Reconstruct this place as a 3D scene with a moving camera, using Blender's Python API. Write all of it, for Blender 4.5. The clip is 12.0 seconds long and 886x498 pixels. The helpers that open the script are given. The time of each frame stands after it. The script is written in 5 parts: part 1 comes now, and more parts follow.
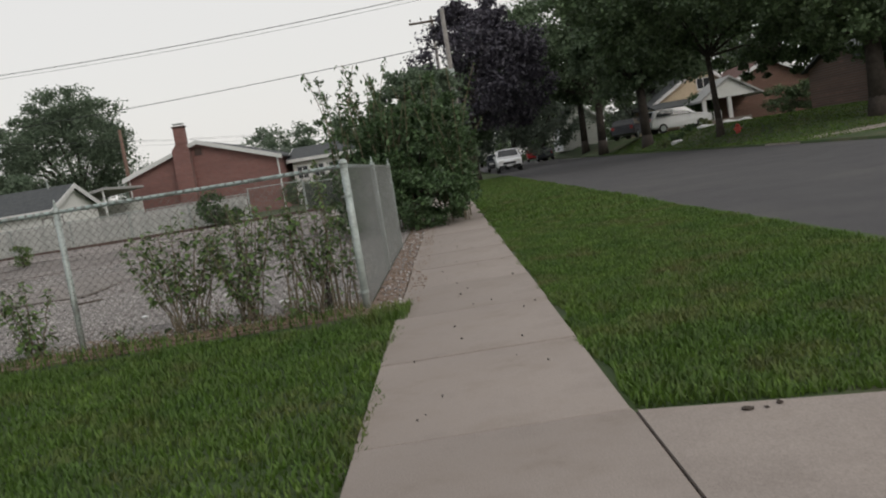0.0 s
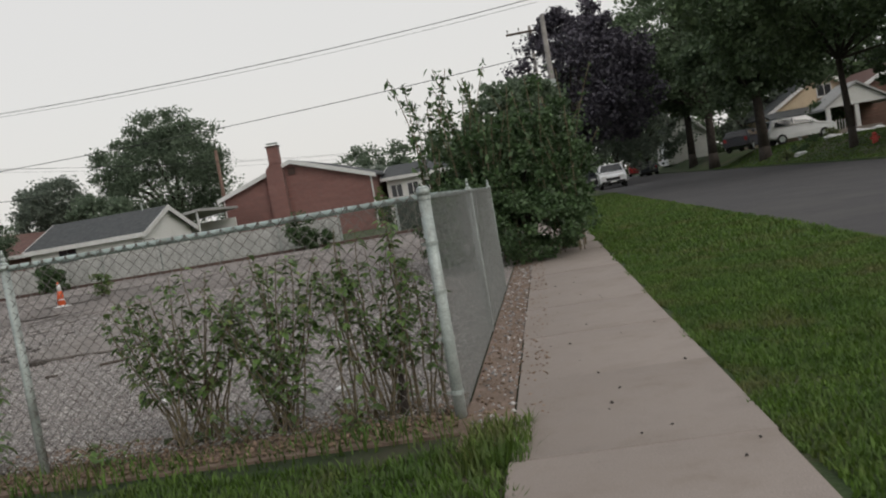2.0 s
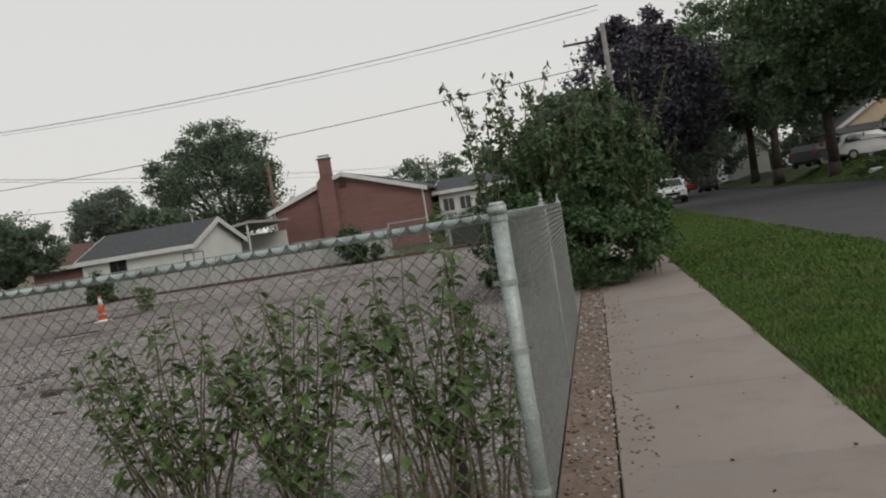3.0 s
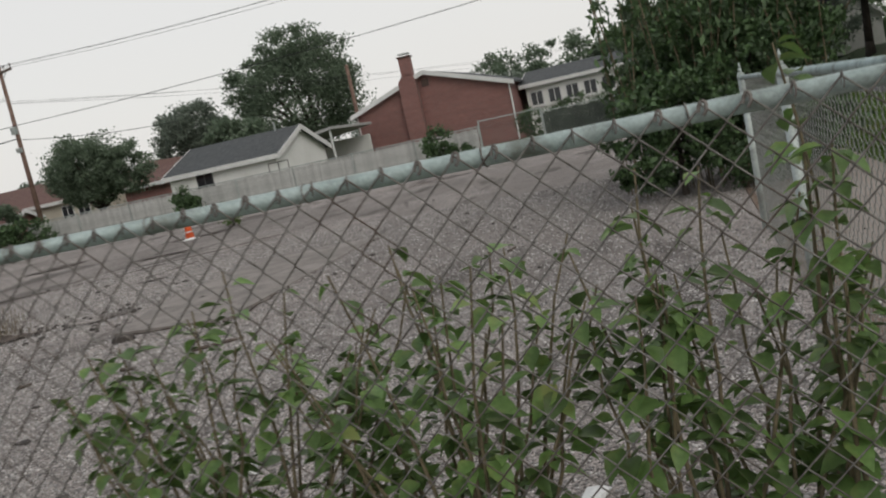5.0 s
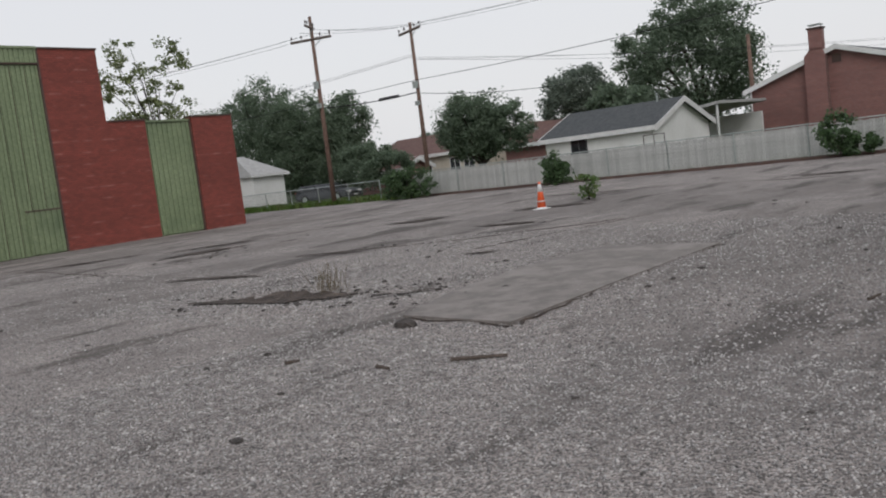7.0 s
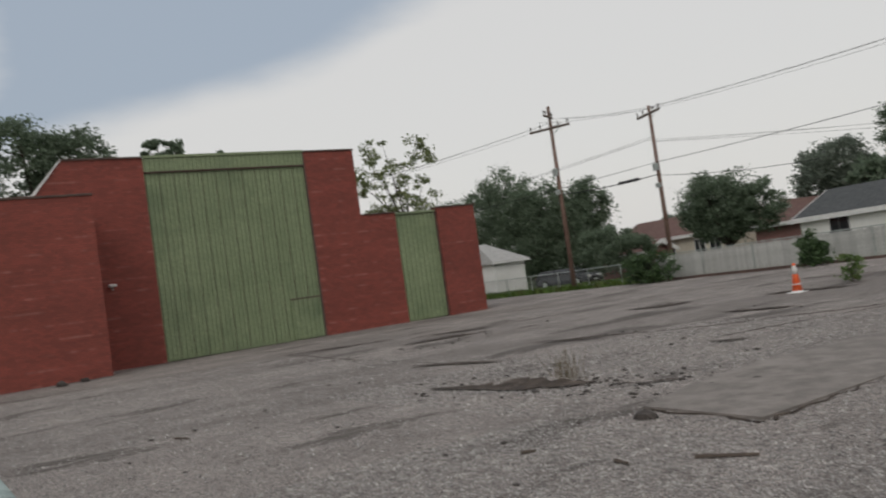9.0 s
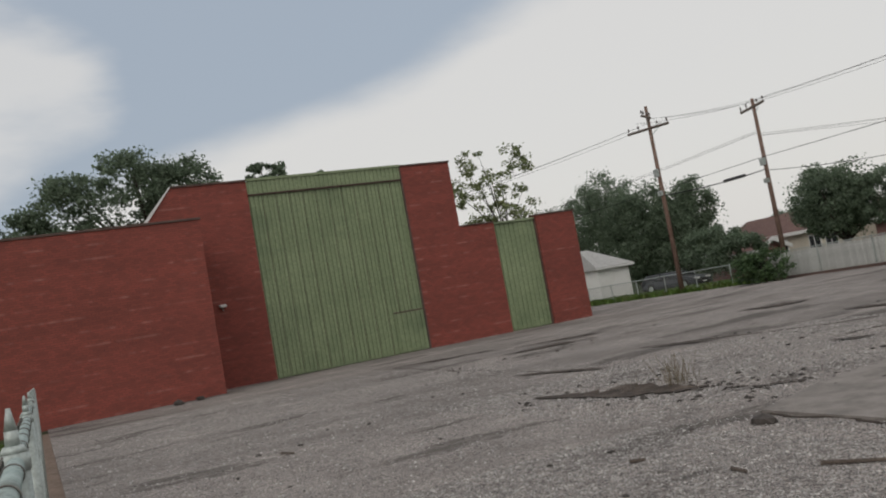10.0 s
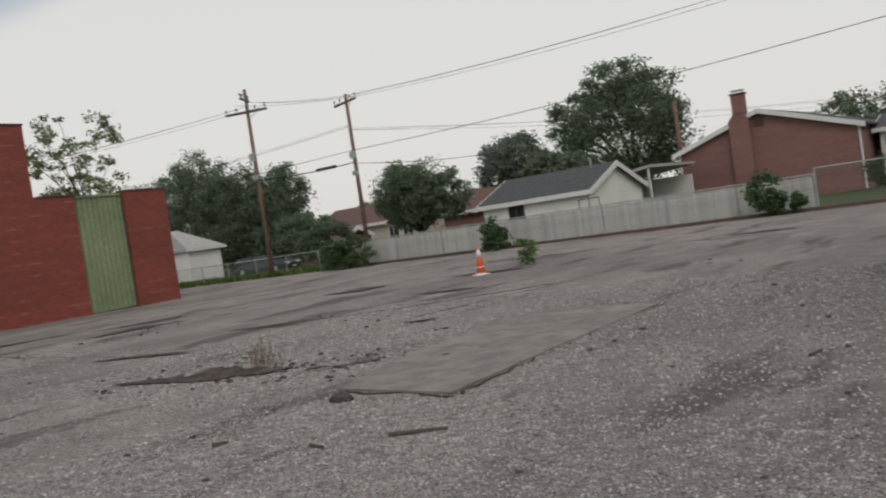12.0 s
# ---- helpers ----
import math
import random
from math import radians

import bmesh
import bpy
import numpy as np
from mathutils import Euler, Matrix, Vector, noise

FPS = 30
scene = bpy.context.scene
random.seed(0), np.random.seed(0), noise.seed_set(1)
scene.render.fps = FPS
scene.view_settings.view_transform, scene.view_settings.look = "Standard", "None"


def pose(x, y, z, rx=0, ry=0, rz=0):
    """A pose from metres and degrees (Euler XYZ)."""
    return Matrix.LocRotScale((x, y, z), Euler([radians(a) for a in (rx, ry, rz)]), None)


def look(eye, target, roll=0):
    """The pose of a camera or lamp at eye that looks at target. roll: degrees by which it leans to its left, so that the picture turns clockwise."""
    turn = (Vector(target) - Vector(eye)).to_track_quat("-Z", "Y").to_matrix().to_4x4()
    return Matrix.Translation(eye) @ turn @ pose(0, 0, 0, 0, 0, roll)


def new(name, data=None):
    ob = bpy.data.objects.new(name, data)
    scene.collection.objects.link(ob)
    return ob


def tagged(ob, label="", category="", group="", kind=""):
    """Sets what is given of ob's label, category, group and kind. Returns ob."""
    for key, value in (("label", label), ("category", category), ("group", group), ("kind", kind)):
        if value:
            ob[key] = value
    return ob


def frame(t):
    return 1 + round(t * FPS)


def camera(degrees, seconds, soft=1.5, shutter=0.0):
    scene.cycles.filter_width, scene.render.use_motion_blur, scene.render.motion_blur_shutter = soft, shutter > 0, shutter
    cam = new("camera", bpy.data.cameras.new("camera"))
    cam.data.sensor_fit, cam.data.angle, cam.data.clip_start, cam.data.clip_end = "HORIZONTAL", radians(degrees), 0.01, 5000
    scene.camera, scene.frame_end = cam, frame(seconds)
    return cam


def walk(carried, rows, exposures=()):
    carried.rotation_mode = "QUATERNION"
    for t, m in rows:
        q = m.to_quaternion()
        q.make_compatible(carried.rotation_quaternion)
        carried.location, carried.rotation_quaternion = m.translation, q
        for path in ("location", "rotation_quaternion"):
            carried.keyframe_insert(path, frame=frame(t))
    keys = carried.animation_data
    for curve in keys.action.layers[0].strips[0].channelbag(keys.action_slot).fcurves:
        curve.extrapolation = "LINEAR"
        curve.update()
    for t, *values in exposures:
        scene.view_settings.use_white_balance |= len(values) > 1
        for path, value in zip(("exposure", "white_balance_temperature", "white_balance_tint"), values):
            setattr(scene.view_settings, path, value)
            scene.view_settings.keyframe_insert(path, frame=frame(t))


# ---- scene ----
cam = camera(54.7, 12.0, soft=2.0, shutter=0.2)
PATH = [
    (0, (0.852, -7.275, 1.077), (0.816, -5.284, 0.888), -9.2),
    (0.5, (0.822, -6.69, 1.105), (0.741, -4.697, 0.963), -9.3),
    (1, (0.793, -6.007, 1.136), (0.582, -4.021, 1.021), -10.4),
    (1.5, (0.711, -5.31, 1.167), (0.489, -3.326, 1.051), -9.9),
    (2, (0.637, -4.607, 1.187), (0.387, -2.626, 1.072), -9.8),
    (2.5, (0.493, -3.955, 1.222), (0.199, -1.979, 1.114), -8.6),
    (3, (0.371, -3.309, 1.234), (0.011, -1.342, 1.17), -9.2),
    (3.2, (0.295, -3.075, 1.229), (-0.087, -1.113, 1.165), -9.7),
    (4.8, (-0.36, -1.839, 1.299), (-0.941, 0.06, 1.06), -11.4),
    (5, (-0.459, -1.522, 1.272), (-1.044, 0.373, 1.014), -12.3),
    (5.2, (-0.422, -1.207, 1.253), (-1.025, 0.668, 0.904), -14.7),
    (5.5, (-0.276, -0.801, 1.294), (-1.035, 1.011, 0.917), -15.7),
    (5.8, (-0.212, -0.564, 1.309), (-1.096, 1.195, 0.956), -16.3),
    (6, (-0.306, -0.46, 1.348), (-1.277, 1.258, 1.023), -14.4),
    (6.2, (-0.368, -0.349, 1.359), (-1.425, 1.323, 1.062), -12.1),
    (6.5, (-0.405, -0.185, 1.385), (-1.588, 1.412, 1.156), -7.3),
    (6.7, (-0.42, -0.15, 1.392), (-1.723, 1.352, 1.175), -7.1),
    (8.3, (-0.313, -0.188, 1.423), (-1.686, 1.264, 1.327), -6.5),
    (8.5, (-0.32, -0.171, 1.416), (-1.777, 1.198, 1.362), -6.6),
    (9, (-0.409, -0.09, 1.412), (-2.086, 0.996, 1.493), -8.1),
    (9.5, (-0.493, -0.002, 1.379), (-2.278, 0.886, 1.534), -9.6),
    (10, (-0.546, 0.056, 1.364), (-2.334, 0.941, 1.508), -10.3),
    (10.5, (-0.517, 0.049, 1.369), (-2.183, 1.151, 1.458), -11.0),
    (11, (-0.488, 0.019, 1.371), (-1.993, 1.335, 1.407), -8.8),
    (11.5, (-0.506, 0.031, 1.368), (-1.915, 1.45, 1.383), -8.3),
    (12, (-0.521, 0.051, 1.368), (-1.737, 1.638, 1.318), -8.5),
]
EXPOSURES = [(0, 0.16, 6500, 10), (1, 0.12, 6500, 10), (2, 0.08, 6500, 10), (3, 0.0, 6500, 10), (5, 0.14, 6450, 10), (5.6, 0.24, 6300, 10), (6.0, 0.4, 6200, 11), (6.5, 0.27, 6150, 12), (6.7, 0.2, 6150, 12), (8.5, 0.0, 6400, 10), (9, -0.08, 6450, 10), (10.5, -0.02, 6500, 10), (12, 0.02, 6500, 10)]
walk(cam, [(t, look(e, g, r)) for t, e, g, r in PATH], EXPOSURES)

# ---------------------------------------------------------------- light
world = bpy.data.worlds.new("world")
scene.world = world
world.use_nodes = True
wn, wl = world.node_tree.nodes, world.node_tree.links
wn.clear()
w_out, w_bg = wn.new("ShaderNodeOutputWorld"), wn.new("ShaderNodeBackground")
sky = wn.new("ShaderNodeTexSky")
sky.sky_type, sky.sun_disc = "NISHITA", False
sky.sun_elevation, sky.sun_rotation = radians(38), radians(137)
sky.dust_density, sky.air_density = 3.0, 1.5
w_co = wn.new("ShaderNodeTexCoord")
w_map = wn.new("ShaderNodeMapping")
w_map.inputs["Scale"].default_value = (1.0, 1.0, 2.6)
w_noise = wn.new("ShaderNodeTexNoise")
w_noise.inputs["Scale"].default_value = 1.9
w_noise.inputs["Detail"].default_value = 7.0
w_noise.inputs["Roughness"].default_value = 0.5


def w_math(op, x, y, z=None):
    m = wn.new("ShaderNodeMath")
    m.operation = op
    for k, q in enumerate((x, y, z)):
        if isinstance(q, (int, float)):
            m.inputs[k].default_value = q
        elif q is not None:
            wl.new(q, m.inputs[k])
    return m.outputs["Value"]


def w_toward(v):
    d = wn.new("ShaderNodeVectorMath")
    d.operation = "DOT_PRODUCT"
    d.inputs[1].default_value = v
    wl.new(w_co.outputs["Generated"], d.inputs[0])
    return d.outputs["Value"]


def w_step(q, lo, hi):
    r = wn.new("ShaderNodeMapRange")
    r.interpolation_type = "SMOOTHSTEP"
    r.inputs["From Min"].default_value, r.inputs["From Max"].default_value = lo, hi
    wl.new(q, r.inputs["Value"])
    return r.outputs["Result"]


wl.new(w_co.outputs["Generated"], w_map.inputs["Vector"])
wl.new(w_map.outputs["Vector"], w_noise.inputs["Vector"])
# a blue-grey bank in the west with a slanting lower edge, and a pale gap in it
w_wave = w_math("SUBTRACT", w_noise.outputs["Fac"], 0.5)
w_edge = w_step(w_math("MULTIPLY_ADD", w_wave, 0.16, w_toward((0.131, -0.349, 0.928))), -0.02, 0.035)
w_reach = w_step(w_math("MULTIPLY_ADD", w_wave, 0.1, w_toward((-0.87, 0.22, 0.44))), 0.78, 0.87)
w_gap = w_step(w_math("MULTIPLY_ADD", w_wave, 0.05, w_toward((-0.955, 0.0, 0.3))), 0.993, 1.002)
w_fill = w_math("MULTIPLY_ADD", w_gap, -0.85, 1.0)
w_bank = w_math("MULTIPLY", w_math("MULTIPLY", w_edge, w_reach), w_fill)
w_ramp = wn.new("ShaderNodeMix")
w_ramp.data_type = "RGBA"
w_ramp.inputs["A"].default_value = (0.75, 0.735, 0.715, 1)
w_ramp.inputs["B"].default_value = (0.39, 0.45, 0.53, 1)
wl.new(w_bank, w_ramp.inputs["Factor"])
w_mix = wn.new("ShaderNodeMix")
w_mix.data_type = "RGBA"
w_mix.inputs["Factor"].default_value = 0.9
w_sky = wn.new("ShaderNodeVectorMath")
w_sky.operation = "SCALE"
w_sky.inputs["Scale"].default_value = 0.1
wl.new(sky.outputs["Color"], w_sky.inputs[0])
wl.new(w_sky.outputs["Vector"], w_mix.inputs["A"])
wl.new(w_ramp.outputs["Result"], w_mix.inputs["B"])
wl.new(w_mix.outputs["Result"], w_bg.inputs["Color"])
w_bg.inputs["Strength"].default_value = 1.0
wl.new(w_bg.outputs["Background"], w_out.inputs["Surface"])

sun = new("sun", bpy.data.lights.new("sun", "SUN"))
sun.data.energy, sun.data.angle, sun.data.color = 0.6, radians(25), (1.0, 0.96, 0.9)
sun.matrix_world = look((22, -24, 26), (0, 0, 0))

# ---------------------------------------------------------------- materials


def material(name, dark, light, scale=6.0, rough=0.85, bump=0.2, fine=60.0, blotch=None, blotch_scale=0.6, vary=0.0, metal=0.0, bump_size=0.02, see=0.0, island=False):
    """Two scales of noise between two colours, stains in a third, fine relief."""
    m = bpy.data.materials.new(name)
    m.use_nodes = True
    n, l = m.node_tree.nodes, m.node_tree.links
    b = n["Principled BSDF"]
    b.inputs["Roughness"].default_value, b.inputs["Metallic"].default_value = rough, metal
    co = n.new("ShaderNodeTexCoord")
    a = n.new("ShaderNodeTexNoise")
    a.inputs["Scale"].default_value, a.inputs["Detail"].default_value, a.inputs["Roughness"].default_value = scale, 6.0, 0.65
    l.new(co.outputs["Object"], a.inputs["Vector"])
    ramp = n.new("ShaderNodeValToRGB")
    ramp.color_ramp.elements[0].position, ramp.color_ramp.elements[0].color = 0.32, (*dark, 1)
    ramp.color_ramp.elements[1].position, ramp.color_ramp.elements[1].color = 0.68, (*light, 1)
    l.new(a.outputs["Fac"], ramp.inputs["Fac"])
    col = ramp.outputs["Color"]
    f = n.new("ShaderNodeTexNoise")
    f.inputs["Scale"].default_value, f.inputs["Detail"].default_value = fine, 4.0
    l.new(co.outputs["Object"], f.inputs["Vector"])
    g = n.new("ShaderNodeMix")
    g.data_type, g.blend_type = "RGBA", "OVERLAY"
    g.inputs["Factor"].default_value = 0.45
    l.new(col, g.inputs["A"])
    l.new(f.outputs["Fac"], g.inputs["B"])
    col = g.outputs["Result"]
    if blotch:
        s = n.new("ShaderNodeTexNoise")
        s.inputs["Scale"].default_value, s.inputs["Detail"].default_value, s.inputs["Roughness"].default_value = blotch_scale, 7.0, 0.7
        l.new(co.outputs["Object"], s.inputs["Vector"])
        r = n.new("ShaderNodeValToRGB")
        r.color_ramp.elements[0].position, r.color_ramp.elements[1].position = 0.5, 0.68
        l.new(s.outputs["Fac"], r.inputs["Fac"])
        k = n.new("ShaderNodeMix")
        k.data_type = "RGBA"
        k.inputs["B"].default_value = (*blotch, 1)
        l.new(r.outputs["Color"], k.inputs["Factor"])
        l.new(col, k.inputs["A"])
        col = k.outputs["Result"]
    if vary:
        hsv = n.new("ShaderNodeHueSaturation")
        if island:
            o, out = n.new("ShaderNodeNewGeometry"), "Random Per Island"
        else:
            o, out = n.new("ShaderNodeObjectInfo"), "Random"
        mr = n.new("ShaderNodeMapRange")
        mr.inputs["To Min"].default_value, mr.inputs["To Max"].default_value = 1 - vary, 1 + vary
        l.new(o.outputs[out], mr.inputs["Value"])
        l.new(mr.outputs["Result"], hsv.inputs["Value"])
        l.new(col, hsv.inputs["Color"])
        col = hsv.outputs["Color"]
    l.new(col, b.inputs["Base Color"])
    if bump:
        bp = n.new("ShaderNodeBump")
        bp.inputs["Strength"].default_value, bp.inputs["Distance"].default_value = bump, bump_size
        l.new(f.outputs["Fac"], bp.inputs["Height"])
        l.new(bp.outputs["Normal"], b.inputs["Normal"])
    if see:
        t = n.new("ShaderNodeBsdfTranslucent")
        l.new(col, t.inputs["Color"])
        x = n.new("ShaderNodeMixShader")
        x.inputs["Fac"].default_value = see
        l.new(b.outputs["BSDF"], x.inputs[1])
        l.new(t.outputs["BSDF"], x.inputs[2])
        l.new(x.outputs["Shader"], n["Material Output"].inputs["Surface"])
    return m


def brick_material(name, brick_a, brick_b, mortar, axis, scale=1.0, mortar_size=0.006):
    """Courses of brick laid along one world axis, with soot and worn paint."""
    m = bpy.data.materials.new(name)
    m.use_nodes = True
    n, l = m.node_tree.nodes, m.node_tree.links
    b = n["Principled BSDF"]
    b.inputs["Roughness"].default_value = 0.8
    co = n.new("ShaderNodeTexCoord")
    sep, com = n.new("ShaderNodeSeparateXYZ"), n.new("ShaderNodeCombineXYZ")
    l.new(co.outputs["Object"], sep.inputs["Vector"])
    l.new(sep.outputs[axis], com.inputs["X"])
    l.new(sep.outputs["Z"], com.inputs["Y"])
    t = n.new("ShaderNodeTexBrick")
    t.inputs["Color1"].default_value, t.inputs["Color2"].default_value, t.inputs["Mortar"].default_value = (*brick_a, 1), (*brick_b, 1), (*mortar, 1)
    t.inputs["Scale"].default_value = scale
    t.inputs["Brick Width"].default_value, t.inputs["Row Height"].default_value = 0.215, 0.075
    t.inputs["Mortar Size"].default_value = mortar_size
    t.inputs["Bias"].default_value = -0.2
    l.new(com.outputs["Vector"], t.inputs["Vector"])
    big = n.new("ShaderNodeTexNoise")
    big.inputs["Scale"].default_value, big.inputs["Detail"].default_value = 0.7, 6.0
    mp = n.new("ShaderNodeMapping")
    mp.inputs["Scale"].default_value = (0.35, 0.35, 2.2)
    l.new(co.outputs["Object"], mp.inputs["Vector"])
    l.new(mp.outputs["Vector"], big.inputs["Vector"])
    ramp = n.new("ShaderNodeValToRGB")
    ramp.color_ramp.elements[0].position, ramp.color_ramp.elements[0].color = 0.3, (0.84, 0.83, 0.83, 1)
    ramp.color_ramp.elements[1].position, ramp.color_ramp.elements[1].color = 0.7, (1.1, 1.07, 1.07, 1)
    l.new(big.outputs["Fac"], ramp.inputs["Fac"])
    k = n.new("ShaderNodeMix")
    k.data_type, k.blend_type = "RGBA", "MULTIPLY"
    k.inputs["Factor"].default_value = 1.0
    l.new(t.outputs["Color"], k.inputs["A"])
    l.new(ramp.outputs["Color"], k.inputs["B"])
    # worn paint on every sixth course
    scuff = n.new("ShaderNodeTexNoise")
    scuff.inputs["Scale"].default_value, scuff.inputs["Detail"].default_value = 1.0, 3.0
    mp2 = n.new("ShaderNodeMapping")
    mp2.inputs["Scale"].default_value = (1.7, 1.7, 1.1)
    l.new(co.outputs["Object"], mp2.inputs["Vector"])
    l.new(mp2.outputs["Vector"], scuff.inputs["Vector"])
    r2 = n.new("ShaderNodeValToRGB")
    r2.color_ramp.elements[0].position, r2.color_ramp.elements[1].position = 0.5, 0.68
    r2.color_ramp.elements[1].color = (0.45, 0.45, 0.45, 1)
    l.new(scuff.outputs["Fac"], r2.inputs["Fac"])
    k2 = n.new("ShaderNodeMix")
    k2.data_type = "RGBA"
    k2.inputs["B"].default_value = (0.4, 0.19, 0.155, 1)
    rise = n.new("ShaderNodeMath")
    rise.operation = "MULTIPLY"
    rise.inputs[1].default_value = 1 / 0.45
    part_of = n.new("ShaderNodeMath")
    part_of.operation = "FRACT"
    course = n.new("ShaderNodeMath")
    course.operation = "LESS_THAN"
    course.inputs[1].default_value = 0.167
    worn = n.new("ShaderNodeMath")
    worn.operation = "MULTIPLY"
    l.new(sep.outputs["Z"], rise.inputs[0])
    l.new(rise.outputs["Value"], part_of.inputs[0])
    l.new(part_of.outputs["Value"], course.inputs[0])
    l.new(course.outputs["Value"], worn.inputs[0])
    l.new(r2.outputs["Color"], worn.inputs[1])
    l.new(worn.outputs["Value"], k2.inputs["Factor"])
    l.new(k.outputs["Result"], k2.inputs["A"])
    l.new(k2.outputs["Result"], b.inputs["Base Color"])
    bp = n.new("ShaderNodeBump")
    bp.inputs["Strength"].default_value, bp.inputs["Distance"].default_value = 0.6, 0.008
    l.new(t.outputs["Fac"], bp.inputs["Height"])
    bp.invert = True
    l.new(bp.outputs["Normal"], b.inputs["Normal"])
    return m


GRASS_SOIL = material("lawn_soil", (0.024, 0.045, 0.011), (0.045, 0.076, 0.018), 3.0, 0.95, 0.5, 40.0, (0.1, 0.08, 0.05), 0.5)
BLADE = material("grass_blade", (0.058, 0.118, 0.018), (0.11, 0.185, 0.03), 1.6, 0.6, 0.0, 5.0, (0.14, 0.14, 0.05), 1.1, vary=0.4, see=0.35, island=True)
CONCRETE = material("pavement_concrete", (0.235, 0.2, 0.178), (0.32, 0.275, 0.245), 1.6, 0.9, 0.25, 140.0, (0.2, 0.165, 0.14), 0.8, vary=0.05, bump_size=0.004)
SLAB = material("lot_slab_concrete", (0.15, 0.134, 0.123), (0.25, 0.224, 0.205), 3.2, 0.9, 0.3, 90.0, (0.28, 0.25, 0.23), 0.8, bump_size=0.006)
ASPHALT = material("road_asphalt", (0.045, 0.043, 0.046), (0.066, 0.063, 0.065), 0.8, 0.9, 0.4, 90.0, (0.077, 0.073, 0.071), 0.25, bump_size=0.008)


def lot_material():
    """Crushed stone over patched asphalt: speckle of single chips, worn bands, dark stains."""
    m = bpy.data.materials.new("gravel_lot")
    m.use_nodes = True
    n, l = m.node_tree.nodes, m.node_tree.links
    b = n["Principled BSDF"]
    b.inputs["Roughness"].default_value = 0.95
    co = n.new("ShaderNodeTexCoord")

    def field(scale, stretch, detail, lo, hi, a, z, rough=0.6):
        mp, t, r = n.new("ShaderNodeMapping"), n.new("ShaderNodeTexNoise"), n.new("ShaderNodeValToRGB")
        mp.inputs["Scale"].default_value = stretch
        mp.inputs["Rotation"].default_value = (0, 0, 0.5)
        t.inputs["Scale"].default_value, t.inputs["Detail"].default_value, t.inputs["Roughness"].default_value = scale, detail, rough
        r.color_ramp.elements[0].position, r.color_ramp.elements[0].color = lo, (*a, 1)
        r.color_ramp.elements[1].position, r.color_ramp.elements[1].color = hi, (*z, 1)
        l.new(co.outputs["Object"], mp.inputs["Vector"])
        l.new(mp.outputs["Vector"], t.inputs["Vector"])
        l.new(t.outputs["Fac"], r.inputs["Fac"])
        return r.outputs["Color"]

    def mix(kind, fac, a, c):
        x = n.new("ShaderNodeMix")
        x.data_type, x.blend_type = "RGBA", kind
        if isinstance(fac, float):
            x.inputs["Factor"].default_value = fac
        else:
            l.new(fac, x.inputs["Factor"])
        l.new(a, x.inputs["A"])
        l.new(c, x.inputs["B"])
        return x.outputs["Result"]

    base = field(0.9, (1, 1, 1), 8.0, 0.3, 0.7, (0.205, 0.184, 0.171), (0.335, 0.3, 0.278), 0.7)
    cell = n.new("ShaderNodeTexVoronoi")
    cell.inputs["Scale"].default_value = 85.0
    l.new(co.outputs["Object"], cell.inputs["Vector"])
    grey = n.new("ShaderNodeRGBToBW")
    l.new(cell.outputs["Color"], grey.inputs["Color"])
    speck = n.new("ShaderNodeValToRGB")
    speck.color_ramp.elements[0].position, speck.color_ramp.elements[0].color = 0.22, (0.3, 0.297, 0.295, 1)
    speck.color_ramp.elements[1].position, speck.color_ramp.elements[1].color = 0.82, (1.95, 1.95, 1.97, 1)
    l.new(grey.outputs["Val"], speck.inputs["Fac"])
    col = mix("MULTIPLY", 0.85, base, speck.outputs["Color"])
    worn = field(0.16, (1.0, 0.45, 1), 9.0, 0.48, 0.56, (0, 0, 0), (0.8, 0.75, 0.75), 0.72)
    bare = field(3.0, (1, 1, 1), 6.0, 0.3, 0.7, (0.145, 0.13, 0.121), (0.24, 0.215, 0.2))
    col = mix("MIX", worn, col, bare)
    stain = field(0.75, (1.0, 0.3, 1), 7.0, 0.555, 0.61, (0, 0, 0), (0.85, 0.8, 0.8), 0.65)
    dark = field(9.0, (1, 1, 1), 4.0, 0.3, 0.7, (0.065, 0.055, 0.05), (0.12, 0.105, 0.095))
    col = mix("MIX", stain, col, dark)
    l.new(col, b.inputs["Base Color"])
    bp = n.new("ShaderNodeBump")
    bp.inputs["Strength"].default_value, bp.inputs["Distance"].default_value = 0.7, 0.02
    l.new(cell.outputs["Distance"], bp.inputs["Height"])
    bp.invert = True
    l.new(bp.outputs["Normal"], b.inputs["Normal"])
    return m


LOT = lot_material()
STONE = material("gravel_stone", (0.14, 0.132, 0.128), (0.55, 0.525, 0.51), 9.0, 0.9, 0.2, 90.0, vary=0.6, island=True)
SOIL = material("brown_verge_soil", (0.15, 0.105, 0.08), (0.25, 0.185, 0.145), 5.0, 0.95, 0.6, 60.0, (0.12, 0.085, 0.06), 2.0)
DIRT = material("bare_soil", (0.03, 0.022, 0.018), (0.075, 0.056, 0.043), 3.0, 0.95, 0.8, 35.0, (0.14, 0.11, 0.09), 2.5)
RUBBLE = material("asphalt_rubble", (0.032, 0.028, 0.026), (0.095, 0.083, 0.075), 5.0, 0.95, 0.5, 60.0, vary=0.3)
LITTER = material("brown_leaf_litter", (0.14, 0.095, 0.065), (0.27, 0.195, 0.145), 8.0, 0.9, 0.2, 60.0, vary=0.4, island=True)
WOOD_GREY = material("weathered_wood", (0.07, 0.055, 0.045), (0.14, 0.11, 0.09), 6.0, 0.9, 0.4, 50.0)
